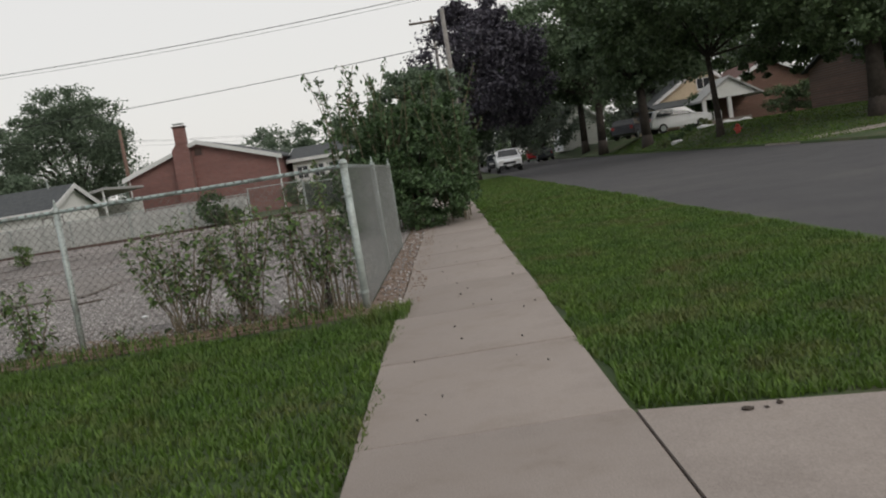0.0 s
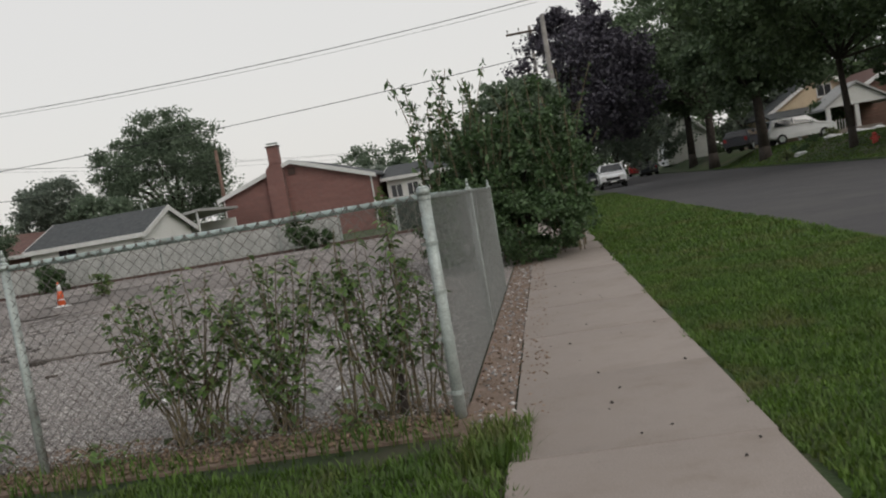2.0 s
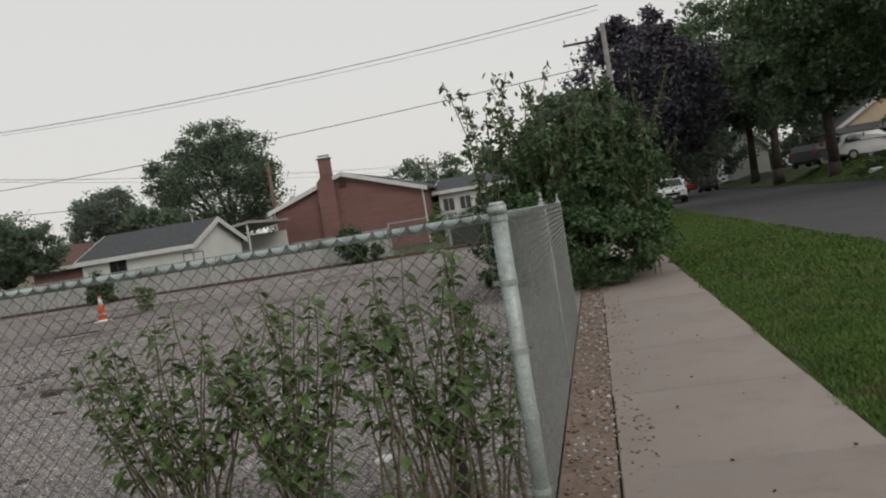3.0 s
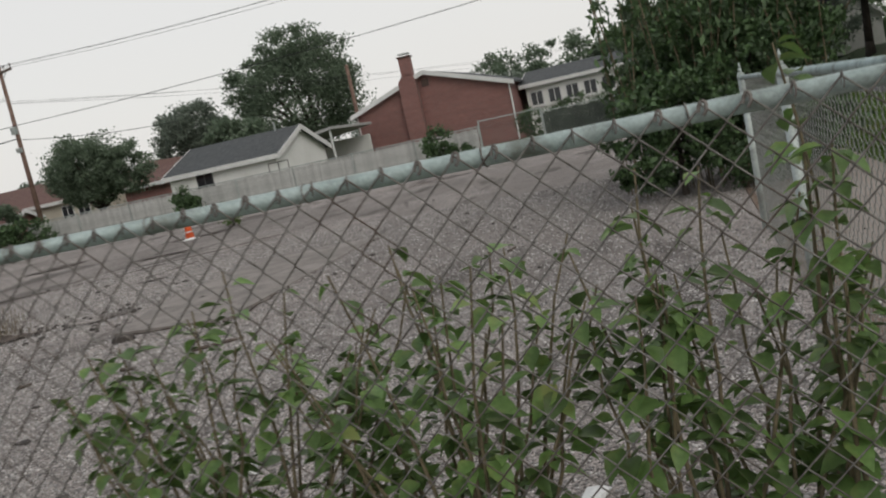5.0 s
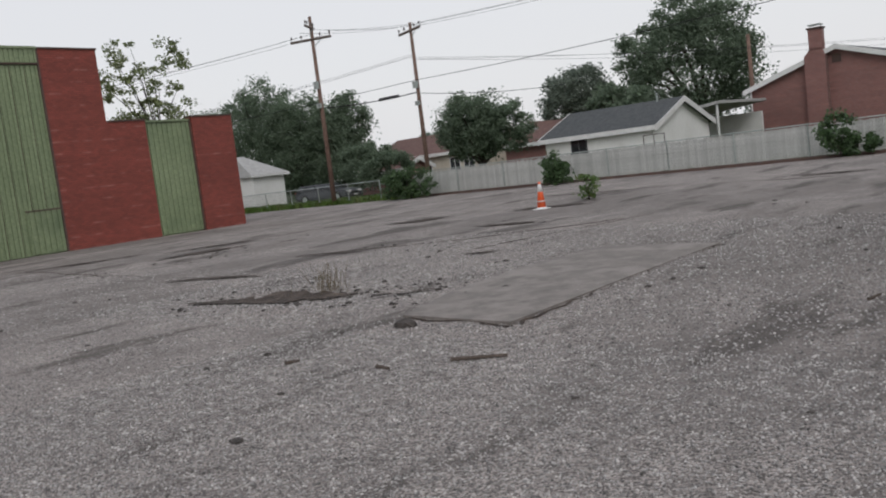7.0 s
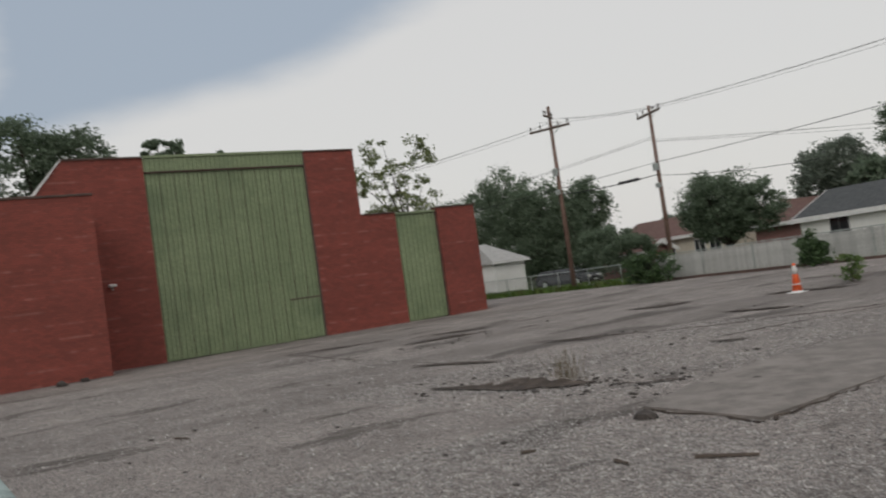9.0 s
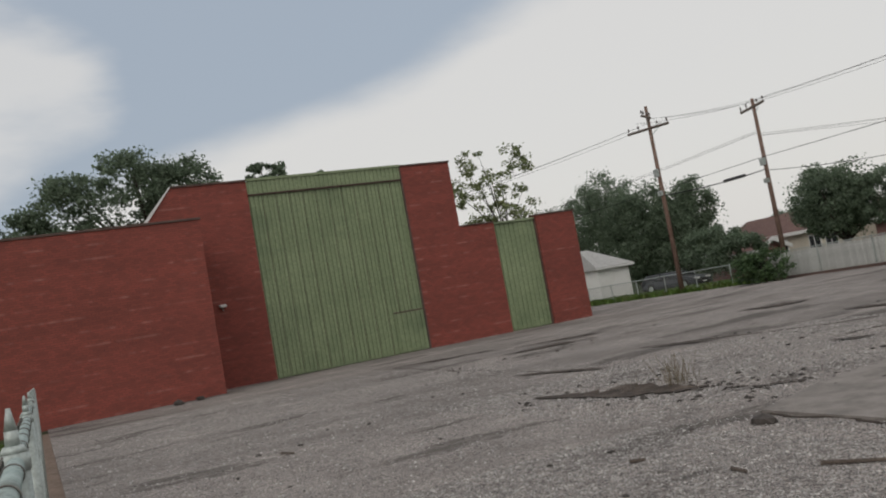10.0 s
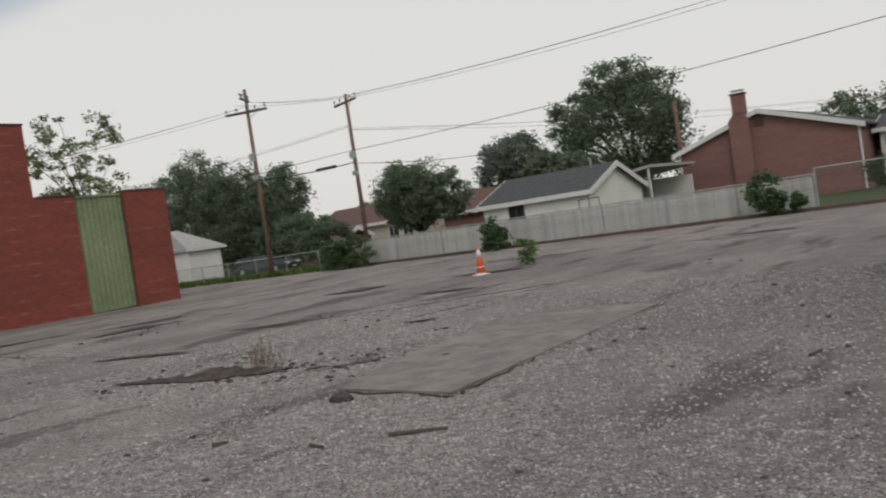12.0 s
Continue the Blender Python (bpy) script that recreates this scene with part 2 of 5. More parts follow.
GALV = material("galvanised_steel", (0.34, 0.385, 0.37), (0.47, 0.52, 0.5), 7.0, 0.5, 0.1, 90.0, (0.2, 0.2, 0.18), 3.0, metal=0.35, bump_size=0.002)
RAIL = material("rail_pale_green_steel", (0.29, 0.365, 0.36), (0.4, 0.48, 0.475), 9.0, 0.5, 0.12, 120.0, (0.13, 0.14, 0.12), 5.0, metal=0.2, bump_size=0.002)
WIRE = material("rusty_fence_wire", (0.085, 0.074, 0.065), (0.28, 0.268, 0.252), 22.0, 0.55, 0.1, 120.0, (0.09, 0.06, 0.045), 4.0, metal=0.4, bump_size=0.002)
WIRE_PALE = material("zinc_fence_wire", (0.2, 0.21, 0.195), (0.33, 0.34, 0.32), 22.0, 0.5, 0.1, 120.0, metal=0.4, bump_size=0.002)
BRICK_RED = brick_material("painted_red_brick", (0.265, 0.064, 0.046), (0.19, 0.048, 0.036), (0.125, 0.042, 0.035), "Y")
BRICK_RED_X = brick_material("painted_red_brick_return", (0.265, 0.064, 0.046), (0.19, 0.048, 0.036), (0.125, 0.042, 0.035), "X")
BRICK_HOUSE = brick_material("house_brick", (0.26, 0.125, 0.11), (0.2, 0.098, 0.088), (0.26, 0.19, 0.175), "X")
BRICK_BROWN = brick_material("brown_brick", (0.16, 0.085, 0.06), (0.11, 0.06, 0.045), (0.17, 0.13, 0.11), "X")
GREEN_METAL = material("green_sheet_metal", (0.185, 0.235, 0.13), (0.24, 0.295, 0.17), 0.5, 0.55, 0.1, 12.0, (0.135, 0.18, 0.1), 0.35, bump_size=0.003)
COPING = material("dark_coping", (0.07, 0.045, 0.04), (0.12, 0.075, 0.06), 2.0, 0.8)
WHITE = material("white_siding_paint", (0.72, 0.72, 0.7), (0.82, 0.82, 0.8), 1.2, 0.7, 0.1, 20.0, (0.64, 0.64, 0.61), 0.6)
TRIM = material("white_trim", (0.62, 0.62, 0.61), (0.74, 0.74, 0.73), 2.0, 0.6, 0.05)
CREAM = material("cream_siding", (0.55, 0.44, 0.3), (0.66, 0.54, 0.38), 1.2, 0.75, 0.1)
BEIGE = material("beige_wall", (0.5, 0.45, 0.37), (0.6, 0.55, 0.46), 1.2, 0.8, 0.1)
SHINGLE = material("dark_grey_shingle", (0.045, 0.05, 0.053), (0.085, 0.09, 0.093), 4.0, 0.9, 0.5, 14.0)
SHINGLE_RED = material("brown_red_shingle", (0.11, 0.06, 0.052), (0.17, 0.1, 0.085), 4.0, 0.9, 0.5, 14.0)
SHINGLE_PALE = material("pale_grey_shingle", (0.34, 0.34, 0.34), (0.45, 0.45, 0.44), 4.0, 0.9, 0.4, 14.0)
SLAT = material("pale_privacy_slat", (0.44, 0.45, 0.43), (0.62, 0.63, 0.61), 2.0, 0.6, 0.05, 20.0, (0.38, 0.38, 0.36), 0.7, vary=0.12)
SLAT_DARK = material("dark_green_slat", (0.03, 0.045, 0.035), (0.06, 0.08, 0.06), 2.0, 0.6, vary=0.15)
GLASS = material("dark_window_glass", (0.02, 0.022, 0.025), (0.04, 0.045, 0.05), 1.0, 0.08, 0.0)
BARK = material("tree_bark", (0.035, 0.028, 0.023), (0.075, 0.062, 0.052), 5.0, 0.95, 0.8, 30.0)
POLE_GREY = material("grey_pole_wood", (0.2, 0.19, 0.18), (0.3, 0.28, 0.26), 4.0, 0.9, 0.4, 40.0)
POLE_WOOD = material("utility_pole_wood", (0.13, 0.08, 0.06), (0.22, 0.145, 0.115), 4.0, 0.9, 0.4, 40.0)
CABLE = material("black_cable", (0.02, 0.02, 0.022), (0.04, 0.04, 0.042), 5.0, 0.7, 0.0)
STEM = material("green_brown_stem", (0.12, 0.095, 0.06), (0.2, 0.165, 0.1), 20.0, 0.8, 0.2)
LEAF = material("sapling_leaf", (0.1, 0.18, 0.05), (0.165, 0.265, 0.08), 6.0, 0.5, 0.15, 60.0, (0.2, 0.2, 0.065), 3.0, vary=0.45, see=0.3, bump_size=0.003)
LEAF_BUSH = material("bush_leaf", (0.045, 0.086, 0.034), (0.082, 0.14, 0.052), 3.0, 0.55, 0.0, vary=0.5, see=0.25, island=True)
LEAF_ROW = material("row_tree_leaf", (0.09, 0.135, 0.072), (0.13, 0.18, 0.1), 0.6, 0.6, 0.0, vary=0.35, see=0.4, island=True)
LEAF_STREET = material("street_tree_leaf", (0.066, 0.108, 0.048), (0.1, 0.148, 0.064), 0.6, 0.6, 0.0, vary=0.4, see=0.2, island=True)
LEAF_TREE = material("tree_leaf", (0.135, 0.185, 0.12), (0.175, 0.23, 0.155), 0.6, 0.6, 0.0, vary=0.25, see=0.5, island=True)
# far trees paler: distance haze is put into the leaf colour
LEAF_HAZED = material("hazed_tree_leaf", (0.17, 0.21, 0.165), (0.21, 0.25, 0.2), 0.5, 0.6, 0.0, vary=0.3, see=0.5, island=True)
LEAF_PURPLE = material("copper_leaf", (0.055, 0.05, 0.068), (0.088, 0.08, 0.102), 0.6, 0.6, 0.0, vary=0.4, see=0.1, island=True)
LEAF_BIRCH = material("birch_leaf", (0.11, 0.15, 0.055), (0.2, 0.23, 0.1), 0.8, 0.6, 0.0, vary=0.4, see=0.25, island=True)
ORANGE = material("orange_cone_plastic", (0.72, 0.1, 0.025), (0.8, 0.14, 0.04), 5.0, 0.5, 0.05)
CAR_WHITE = material("white_car_paint", (0.72, 0.73, 0.74), (0.78, 0.79, 0.8), 1.0, 0.25, 0.0)
CAR_RED = material("red_car_paint", (0.35, 0.03, 0.03), (0.4, 0.04, 0.04), 1.0, 0.3, 0.0)
CAR_DARK = material("dark_car_paint", (0.04, 0.045, 0.055), (0.06, 0.065, 0.075), 1.0, 0.3, 0.0)
RUBBER = material("black_rubber", (0.015, 0.015, 0.015), (0.03, 0.03, 0.03), 5.0, 0.8)
RED_PAINT = material("red_hydrant_paint", (0.4, 0.05, 0.035), (0.5, 0.075, 0.05), 5.0, 0.5)
CERAMIC = material("brown_insulator", (0.06, 0.045, 0.04), (0.1, 0.08, 0.07), 5.0, 0.3)

# ---------------------------------------------------------------- building blocks


def thing(name, at, label, category, group="", kind=""):
    ob = new(name)
    ob.location = at
    ob.empty_display_size = 0.2
    return tagged(ob, label, category, group, kind)


def origin_of(ob):
    p = Vector((0, 0, 0))
    while ob:
        p += ob.location
        ob = ob.parent
    return p


def part(name, bm, mat, parent=None, label="", smooth=False):
    """Links a bmesh, modelled in world metres, as one mesh object under a thing or a part."""
    if parent:
        bmesh.ops.translate(bm, verts=bm.verts, vec=-origin_of(parent))
    me = bpy.data.meshes.new(name)
    bm.to_mesh(me)
    bm.free()
    if smooth:
        me.shade_smooth()
    me.materials.append(mat)
    ob = new(name, me)
    if parent:
        ob.parent = parent
    return tagged(ob, label)


def raw(name, verts, faces, mat, parent=None, label="", smooth=False):
    """The same from numpy arrays: faces all with the same number of corners."""
    v = np.asarray(verts, dtype=np.float32)
    f = np.asarray(faces, dtype=np.int32)
    if parent:
        v = v - np.array(origin_of(parent), dtype=np.float32)
    me = bpy.data.meshes.new(name)
    me.vertices.add(len(v))
    me.vertices.foreach_set("co", v.ravel())
    me.loops.add(f.size)
    me.loops.foreach_set("vertex_index", f.ravel())
    me.polygons.add(len(f))
    me.polygons.foreach_set("loop_start", np.arange(0, f.size, f.shape[1], dtype=np.int32))
    me.update(calc_edges=True)
    me.validate()
    if smooth:
        me.shade_smooth()
    me.materials.append(mat)
    ob = new(name, me)
    if parent:
        ob.parent = parent
    return tagged(ob, label)


def box(bm, x0, x1, y0, y1, z0, z1, bevel=0.0):
    r = bmesh.ops.create_cube(bm, size=1.0, matrix=Matrix.Translation(((x0 + x1) / 2, (y0 + y1) / 2, (z0 + z1) / 2)) @ Matrix.Diagonal((x1 - x0, y1 - y0, z1 - z0, 1)))
    if bevel:
        es = list({e for v in r["verts"] for e in v.link_edges})
        bmesh.ops.bevel(bm, geom=es, offset=bevel, segments=1, affect="EDGES")
    return bm


def a_box(*a, bevel=0.0):
    return box(bmesh.new(), *a, bevel=bevel)


def rod(bm, p0, p1, r0, r1=None, n=8):
    """A tapered round bar from p0 to p1."""
    r1 = r0 if r1 is None else r1
    p0, p1 = Vector(p0), Vector(p1)
    d = p1 - p0
    m = Matrix.Translation((p0 + p1) / 2) @ d.to_track_quat("Z", "Y").to_matrix().to_4x4()
    bmesh.ops.create_cone(bm, cap_ends=True, segments=n, radius1=r0, radius2=max(r1, 1e-4), depth=d.length, matrix=m)
    return bm


def a_rod(*a, **k):
    return rod(bmesh.new(), *a, **k)


def prism(bm, pts, thick):
    """A flat outline given as 3D points, pushed along the vector thick."""
    a = [bm.verts.new(p) for p in pts]
    b = [bm.verts.new(Vector(p) + Vector(thick)) for p in pts]
    bm.faces.new(a)
    bm.faces.new(b[::-1])
    for i in range(len(a)):
        j = (i + 1) % len(a)
        bm.faces.new((a[j], a[i], b[i], b[j]))
    bmesh.ops.recalc_face_normals(bm, faces=bm.faces)
    return bm


def sagging(a, b, sag, steps=24):
    a, b = Vector(a), Vector(b)
    return [a.lerp(b, i / steps) - Vector((0, 0, 4 * sag * (i / steps) * (1 - i / steps))) for i in range(steps + 1)]


def bars(segs, radius, sides=4):
    """Many thin straight bars at once: segs is (n, 2, 3). Returns arrays for raw()."""
    segs = np.asarray(segs, dtype=float)
    d = segs[:, 1] - segs[:, 0]
    d /= np.linalg.norm(d, axis=1)[:, None]
    up = np.where(np.abs(d[:, 2:3]) > 0.95, np.array([[1.0, 0, 0]]), np.array([[0, 0, 1.0]]))
    u = np.cross(d, up)
    u /= np.linalg.norm(u, axis=1)[:, None]
    w = np.cross(d, u)
    ang = np.arange(sides) * 2 * np.pi / sides
    ring = (np.cos(ang)[None, :, None] * u[:, None] + np.sin(ang)[None, :, None] * w[:, None]) * radius
    v = np.concatenate([segs[:, 0][:, None] + ring, segs[:, 1][:, None] + ring], axis=1).reshape(-1, 3)
    k = np.arange(sides)
    f = np.stack([k, (k + 1) % sides, (k + 1) % sides + sides, k + sides], axis=1)
    f = (f[None] + (np.arange(len(segs)) * 2 * sides)[:, None, None]).reshape(-1, 4)
    return v, f


def tube(points, radii, sides=6):
    """One bent bar through the points, its thickness changing along it. Returns arrays for raw()."""
    p = np.asarray([list(q) for q in points], dtype=float)
    r = np.broadcast_to(np.asarray(radii, dtype=float), (len(p),))
    d = np.gradient(p, axis=0)
    d /= np.linalg.norm(d, axis=1)[:, None]
    up = np.array([1.0, 0, 0]) if abs(d[:, 2]).mean() > 0.7 else np.array([0, 0, 1.0])
    u = np.cross(d, up)
    u /= np.linalg.norm(u, axis=1)[:, None]
    w = np.cross(d, u)
    a = np.arange(sides) * 2 * np.pi / sides
    v = (p[:, None] + (np.cos(a)[None, :, None] * u[:, None] + np.sin(a)[None, :, None] * w[:, None]) * r[:, None, None]).reshape(-1, 3)
    k = np.arange(sides)
    ring = np.stack([k, (k + 1) % sides, (k + 1) % sides + sides, k + sides], axis=1)
    f = (ring[None] + (np.arange(len(p) - 1) * sides)[:, None, None]).reshape(-1, 4)
    return v, f


def leaves_mesh(rng, centres, size, droop=0.3, wide=0.34):
    """Folded pointed leaves at the given places, turned at random; four corners and a midrib, two faces each."""
    n = len(centres)
    a = rng.uniform(0, 2 * np.pi, n)
    tilt = rng.normal(-droop, 0.55, n)
    d = np.stack([np.cos(a) * np.cos(tilt), np.sin(a) * np.cos(tilt), np.sin(tilt)], axis=1)
    r = rng.normal(0, 1, (n, 3))
    s = np.cross(d, r)
    s /= np.linalg.norm(s, axis=1)[:, None] + 1e-9
    nn = np.cross(d, s)
    ln = (size * rng.uniform(0.6, 1.35, n))[:, None]
    base, tip = centres - d * ln * 0.5, centres + d * ln * 0.5
    mid = centres + nn * ln * 0.1
    l, rr = mid + s * ln * wide, mid - s * ln * wide
    v = np.stack([base, l, tip, rr], axis=1).reshape(-1, 3)
    f = np.array([[0, 1, 2], [0, 2, 3]])
    f = (f[None] + (np.arange(n) * 4)[:, None, None]).reshape(-1, 3)
    return v, f


def clumped(rng, blobs, count, clumps, spread=0.3):
    """Points in loose clumps over a set of ellipsoids (cx, cy, cz, rx, ry, rz): uneven outline, gaps between clumps."""
    blobs = np.asarray(blobs, dtype=float)
    vol = np.prod(blobs[:, 3:6], axis=1) ** 0.75
    pick = rng.choice(len(blobs), clumps, p=vol / vol.sum())
    d = rng.normal(0, 1, (clumps, 3))
    d /= np.linalg.norm(d, axis=1)[:, None]
    rad = rng.uniform(0.25, 1.0, clumps) ** 0.3 * rng.uniform(0.88, 1.06, clumps)
    cc = blobs[pick, :3] + d * rad[:, None] * blobs[pick, 3:6]
    sz = blobs[pick, 3:6].mean(axis=1) * spread * rng.uniform(0.5, 1.25, clumps)
    which = rng.integers(0, clumps, count)
    off = np.clip(rng.normal(0, 0.48, (count, 3)), -0.95, 0.95) * np.array([1, 1, 0.72])
    return cc[which] + off * sz[which][:, None], cc


def tree(name, base, trunk_r, fork_z, blobs, mat, count, clumps, leaf, label, seed, group="", spread=0.3, bark=None, limbs=12):
    rng = np.random.default_rng(seed)
    root = thing(name, base, label, "tree" if "tree" in name else "bush", group)
    pts, cc = clumped(rng, blobs, count, clumps, spread)
    pts = pts[pts[:, 2] > base[2] + 0.05]
    v, f = leaves_mesh(rng, pts, leaf)
    raw("crown", v, f, mat, root)
    bm = bmesh.new()
    b = Vector(base)
    fork = b + Vector((rng.normal(0, 0.02) * fork_z, rng.normal(0, 0.02) * fork_z, fork_z))
    rod(bm, b - Vector((0, 0, 0.05)), b + Vector((0, 0, 0.25 * fork_z)), trunk_r * 1.35, trunk_r, 10)
    rod(bm, b + Vector((0, 0, 0.24 * fork_z)), fork, trunk_r, trunk_r * 0.8, 10)
    for i in rng.choice(len(cc), min(limbs, len(cc)), replace=False):
        c = Vector(cc[i])
        mid = fork.lerp(c, 0.5) + Vector((0, 0, 0.12 * (c - fork).length))
        rod(bm, fork, mid, trunk_r * 0.45, trunk_r * 0.25, 6)
        rod(bm, mid, c, trunk_r * 0.25, trunk_r * 0.06, 5)
    part("trunk", bm, bark or BARK, root, smooth=True)
    return root

# ---------------------------------------------------------------- ground, road, pavement


def ramp01(a, b, x):
    t = np.clip((x - a) / (b - a), 0, 1)
    return t * t * (3 - 2 * t)


def ground_z(x, y):
    """Height of the soil: a dip for the road bed and the lot bed, a bank rising to the houses over the road."""
    z = -0.03 + 0 * x + 0 * y
    z = z - 0.13 * ((x > 4.25) & (x < 13.05))
    z = z + 0.95 * ramp01(13.3, 17.0, x) * ramp01(24.0, 44.0, y)
    return z - 0.5 * ((x < -0.05) & (x > -58) & (y > 0.28) & (y < 32.3))


def sheet(name, xs, ys, zf, mat, label):
    X, Y = np.meshgrid(np.asarray(xs, float), np.asarray(ys, float), indexing="ij")
    Z = zf(X, Y)
    v = np.stack([X, Y, Z], axis=2).reshape(-1, 3)
    i, j = np.meshgrid(np.arange(len(xs) - 1), np.arange(len(ys) - 1), indexing="ij")
    a = (i * len(ys) + j).ravel()
    f = np.stack([a, a + len(ys), a + len(ys) + 1, a + 1], axis=1)
    return tagged(raw(name, v, f, mat, smooth=True), label, kind="structure")


gx = [-1500, -300, -100, -58.05, -57.95, -30, -10, -0.06, -0.04, 1, 4.24, 4.26, 9, 13.04, 13.06, 13.5, 14, 14.5, 15, 15.5, 16, 16.5, 17, 20, 30, 60, 200, 1500]
gy = [-1500, -200, -60, -20, -10, -5, 0.27, 0.29, 10, 20, 24, 26, 28, 30, 32.29, 32.31, 34, 36, 38, 40, 42, 44, 60, 100, 300, 1500]
sheet("ground", gx, gy, ground_z, GRASS_SOIL, "green lawn soil under short grass")
sheet("road", np.linspace(4.25, 13.05, 12), np.linspace(-80, 320, 60), lambda x, y: -0.1 + 0.05 * (1 - ((x - 8.65) / 4.4) ** 2), ASPHALT, "grey worn asphalt residential road")

# the lot: uneven gravel over broken asphalt, dented at its potholes
DENTS = [(-9.3, 6.4, 0.85, 0.3, 0.06), (-8.5, 6.75, 0.4, 0.3, 0.05), (-18.2, 11.3, 0.35, 1.6, 0.05), (-9.0, 10.3, 0.4, 0.25, 0.03), (-17.0, 17.4, 0.8, 0.5, 0.03), (-7.6, 7.0, 0.35, 0.18, 0.05)]
RIMS = [(-8.5, 5.75, 0.75, 0.28, 0.05), (-9.9, 6.9, 0.9, 0.4, 0.03), (-13.8, 20.9, 1.0, 0.6, 0.06)]


def lot_z(x, y):
    z = 0.014 * np.sin(x * 0.55 + 1.3 * np.sin(y * 0.31)) * np.sin(y * 0.6 + 0.8 * np.sin(x * 0.23)) + 0.006 * np.sin(x * 2.1 + y * 1.3) * np.sin(y * 1.7 - x)
    for cx, cy, sx, sy, h in DENTS:
        z = z - h * np.exp(-(((x - cx) / sx) ** 2) - ((y - cy) / sy) ** 2)
    for cx, cy, sx, sy, h in RIMS:
        z = z + h * np.exp(-(((x - cx) / sx) ** 2) - ((y - cy) / sy) ** 2)
    return z * ramp01(0.2, 0.9, y) * ramp01(0.0, 0.6, -x)


lot_x = np.concatenate([np.linspace(-58.1, -22, 70), np.linspace(-21.7, 0.02, 140)])
lot_y = np.concatenate([np.linspace(0.2, 14, 110), np.linspace(14.3, 32.4, 60)])
sheet("gravel_lot", lot_x, lot_y, lot_z, LOT, "pale grey gravel lot with broken old asphalt")

# soil strip under the fences
part("soil_strip", a_box(0.03, 0.292, -0.62, 12.0, -0.2, -0.006), SOIL)["kind"] = "structure"
part("soil_strip", a_box(-27.4, 0.03, -0.3, 0.3, -0.2, -0.012), SOIL)["kind"] = "structure"

# bare slab lying open in the lot
bm = bmesh.new()
prism(bm, [(-4.87, 5.55, -0.1), (-6.28, 5.68, -0.1), (-6.72, 6.9, -0.1), (-6.95, 8.5, -0.1), (-6.75, 10.35, -0.1), (-5.02, 10.2, -0.1), (-4.97, 8.0, -0.1)], (0, 0, 0.122))
part("concrete_slab", bm, SLAB)["kind"] = "structure"

# ---------------------------------------------------------------- chain-link fences


def mesh_arrays(length, height, pitch=0.072, wire=0.0021, sides=4, depth=0.004):
    """Woven wire: upright zigzags that hook into their neighbours; runs along +x, stands on z = 0."""
    rows = int(height / (pitch / 2))
    half = pitch / 2
    cols = int(length / half)
    z = np.arange(rows + 1) * height / rows
    odd = np.arange(rows + 1) % 2
    segs = []
    for c in range(cols):
        out = odd if c % 2 == 0 else 1 - odd
        p = np.stack([c * half + np.where(out == 1, half + 0.001, -0.001), np.where(out == 1, depth, -depth) * 0.5, z], axis=1)
        segs.append(np.stack([p[:-1], p[1:]], axis=1))
    segs = np.concatenate(segs)
    return bars(segs, wire, sides)


def turned(v, at, angle):
    c, s = math.cos(angle), math.sin(angle)
    return np.stack([v[:, 0] * c - v[:, 1] * s + at[0], v[:, 0] * s + v[:, 1] * c + at[1], v[:, 2] + at[2]], axis=1)


def post_parts(root, x, y, h, r, cap="dome"):
    p = part("post", a_rod((x, y, -0.3), (x, y, h - 0.02), r, n=16), GALV, root, smooth=True)
    bm = bmesh.new()
    rod(bm, (x, y, h - 0.05), (x, y, h - 0.015), r * 1.1, n=16)
    rod(bm, (x, y, h - 0.015), (x, y, h), r * 1.1, r * 0.7, 16)
    if cap == "acorn":
        rod(bm, (x, y, h), (x, y, h + 0.03), r * 0.55, r * 0.5, 12)
        rod(bm, (x, y, h + 0.03), (x, y, h + 0.075), r * 0.5, 0.004, 12)
    part("post_cap", bm, GALV, p, smooth=True)
    return p


def chain_fence(name, start, angle, length, height, spacing, label, rail_mat=RAIL, wire_mat=WIRE, thick=0.0018, first_r=0.034, group="", pitch=0.072, skip_first=False, face=1):
    """A run of chain link: posts, a top rail, the woven wire on the outer face, wire ties; slats where it has them."""
    root = thing(name, start, label, "fence", group)
    sx, sy, sz = start
    c, s = math.cos(angle), math.sin(angle)

    def at(d, off=0.0, z=0.0):
        return (sx + c * d - s * off, sy + s * d + c * off, sz + z)

    rail_z = height - 0.0172
    rail = part("top_rail", a_rod(at(0.0, 0, rail_z), at(length, 0, rail_z), 0.0172, n=20), rail_mat, root, smooth=True)
    n = max(1, round(length / spacing))
    for i in range(n + 1):
        if i == 0 and skip_first:
            continue
        x, y, z = at(i * length / n)
        big = i == 0
        post_parts(root, x, y, height + 0.04 if big else height + 0.02, first_r if big else 0.026, "dome" if big else "acorn")
    v, f = mesh_arrays(length, height - 0.004, pitch, thick)
    side = 0.0215 * face
    raw("wire_mesh", turned(v, at(0.0, side, 0.0), angle), f, wire_mat, root)
    return root, at


front, front_at = chain_fence("chain_link_fence", (0, 0, 0), math.pi, 27.3, 1.235, 2.4, "galvanised chain-link fence with a pale green top rail along the lot", group="lot fences")
side_f, side_at = chain_fence("chain_link_fence", (0, 0, 0), math.pi / 2, 5.7, 1.235, 2.85, "weathered chain-link fence beside the pavement", thick=0.0014, wire_mat=WIRE_PALE, group="lot fences", skip_first=True, face=-1)

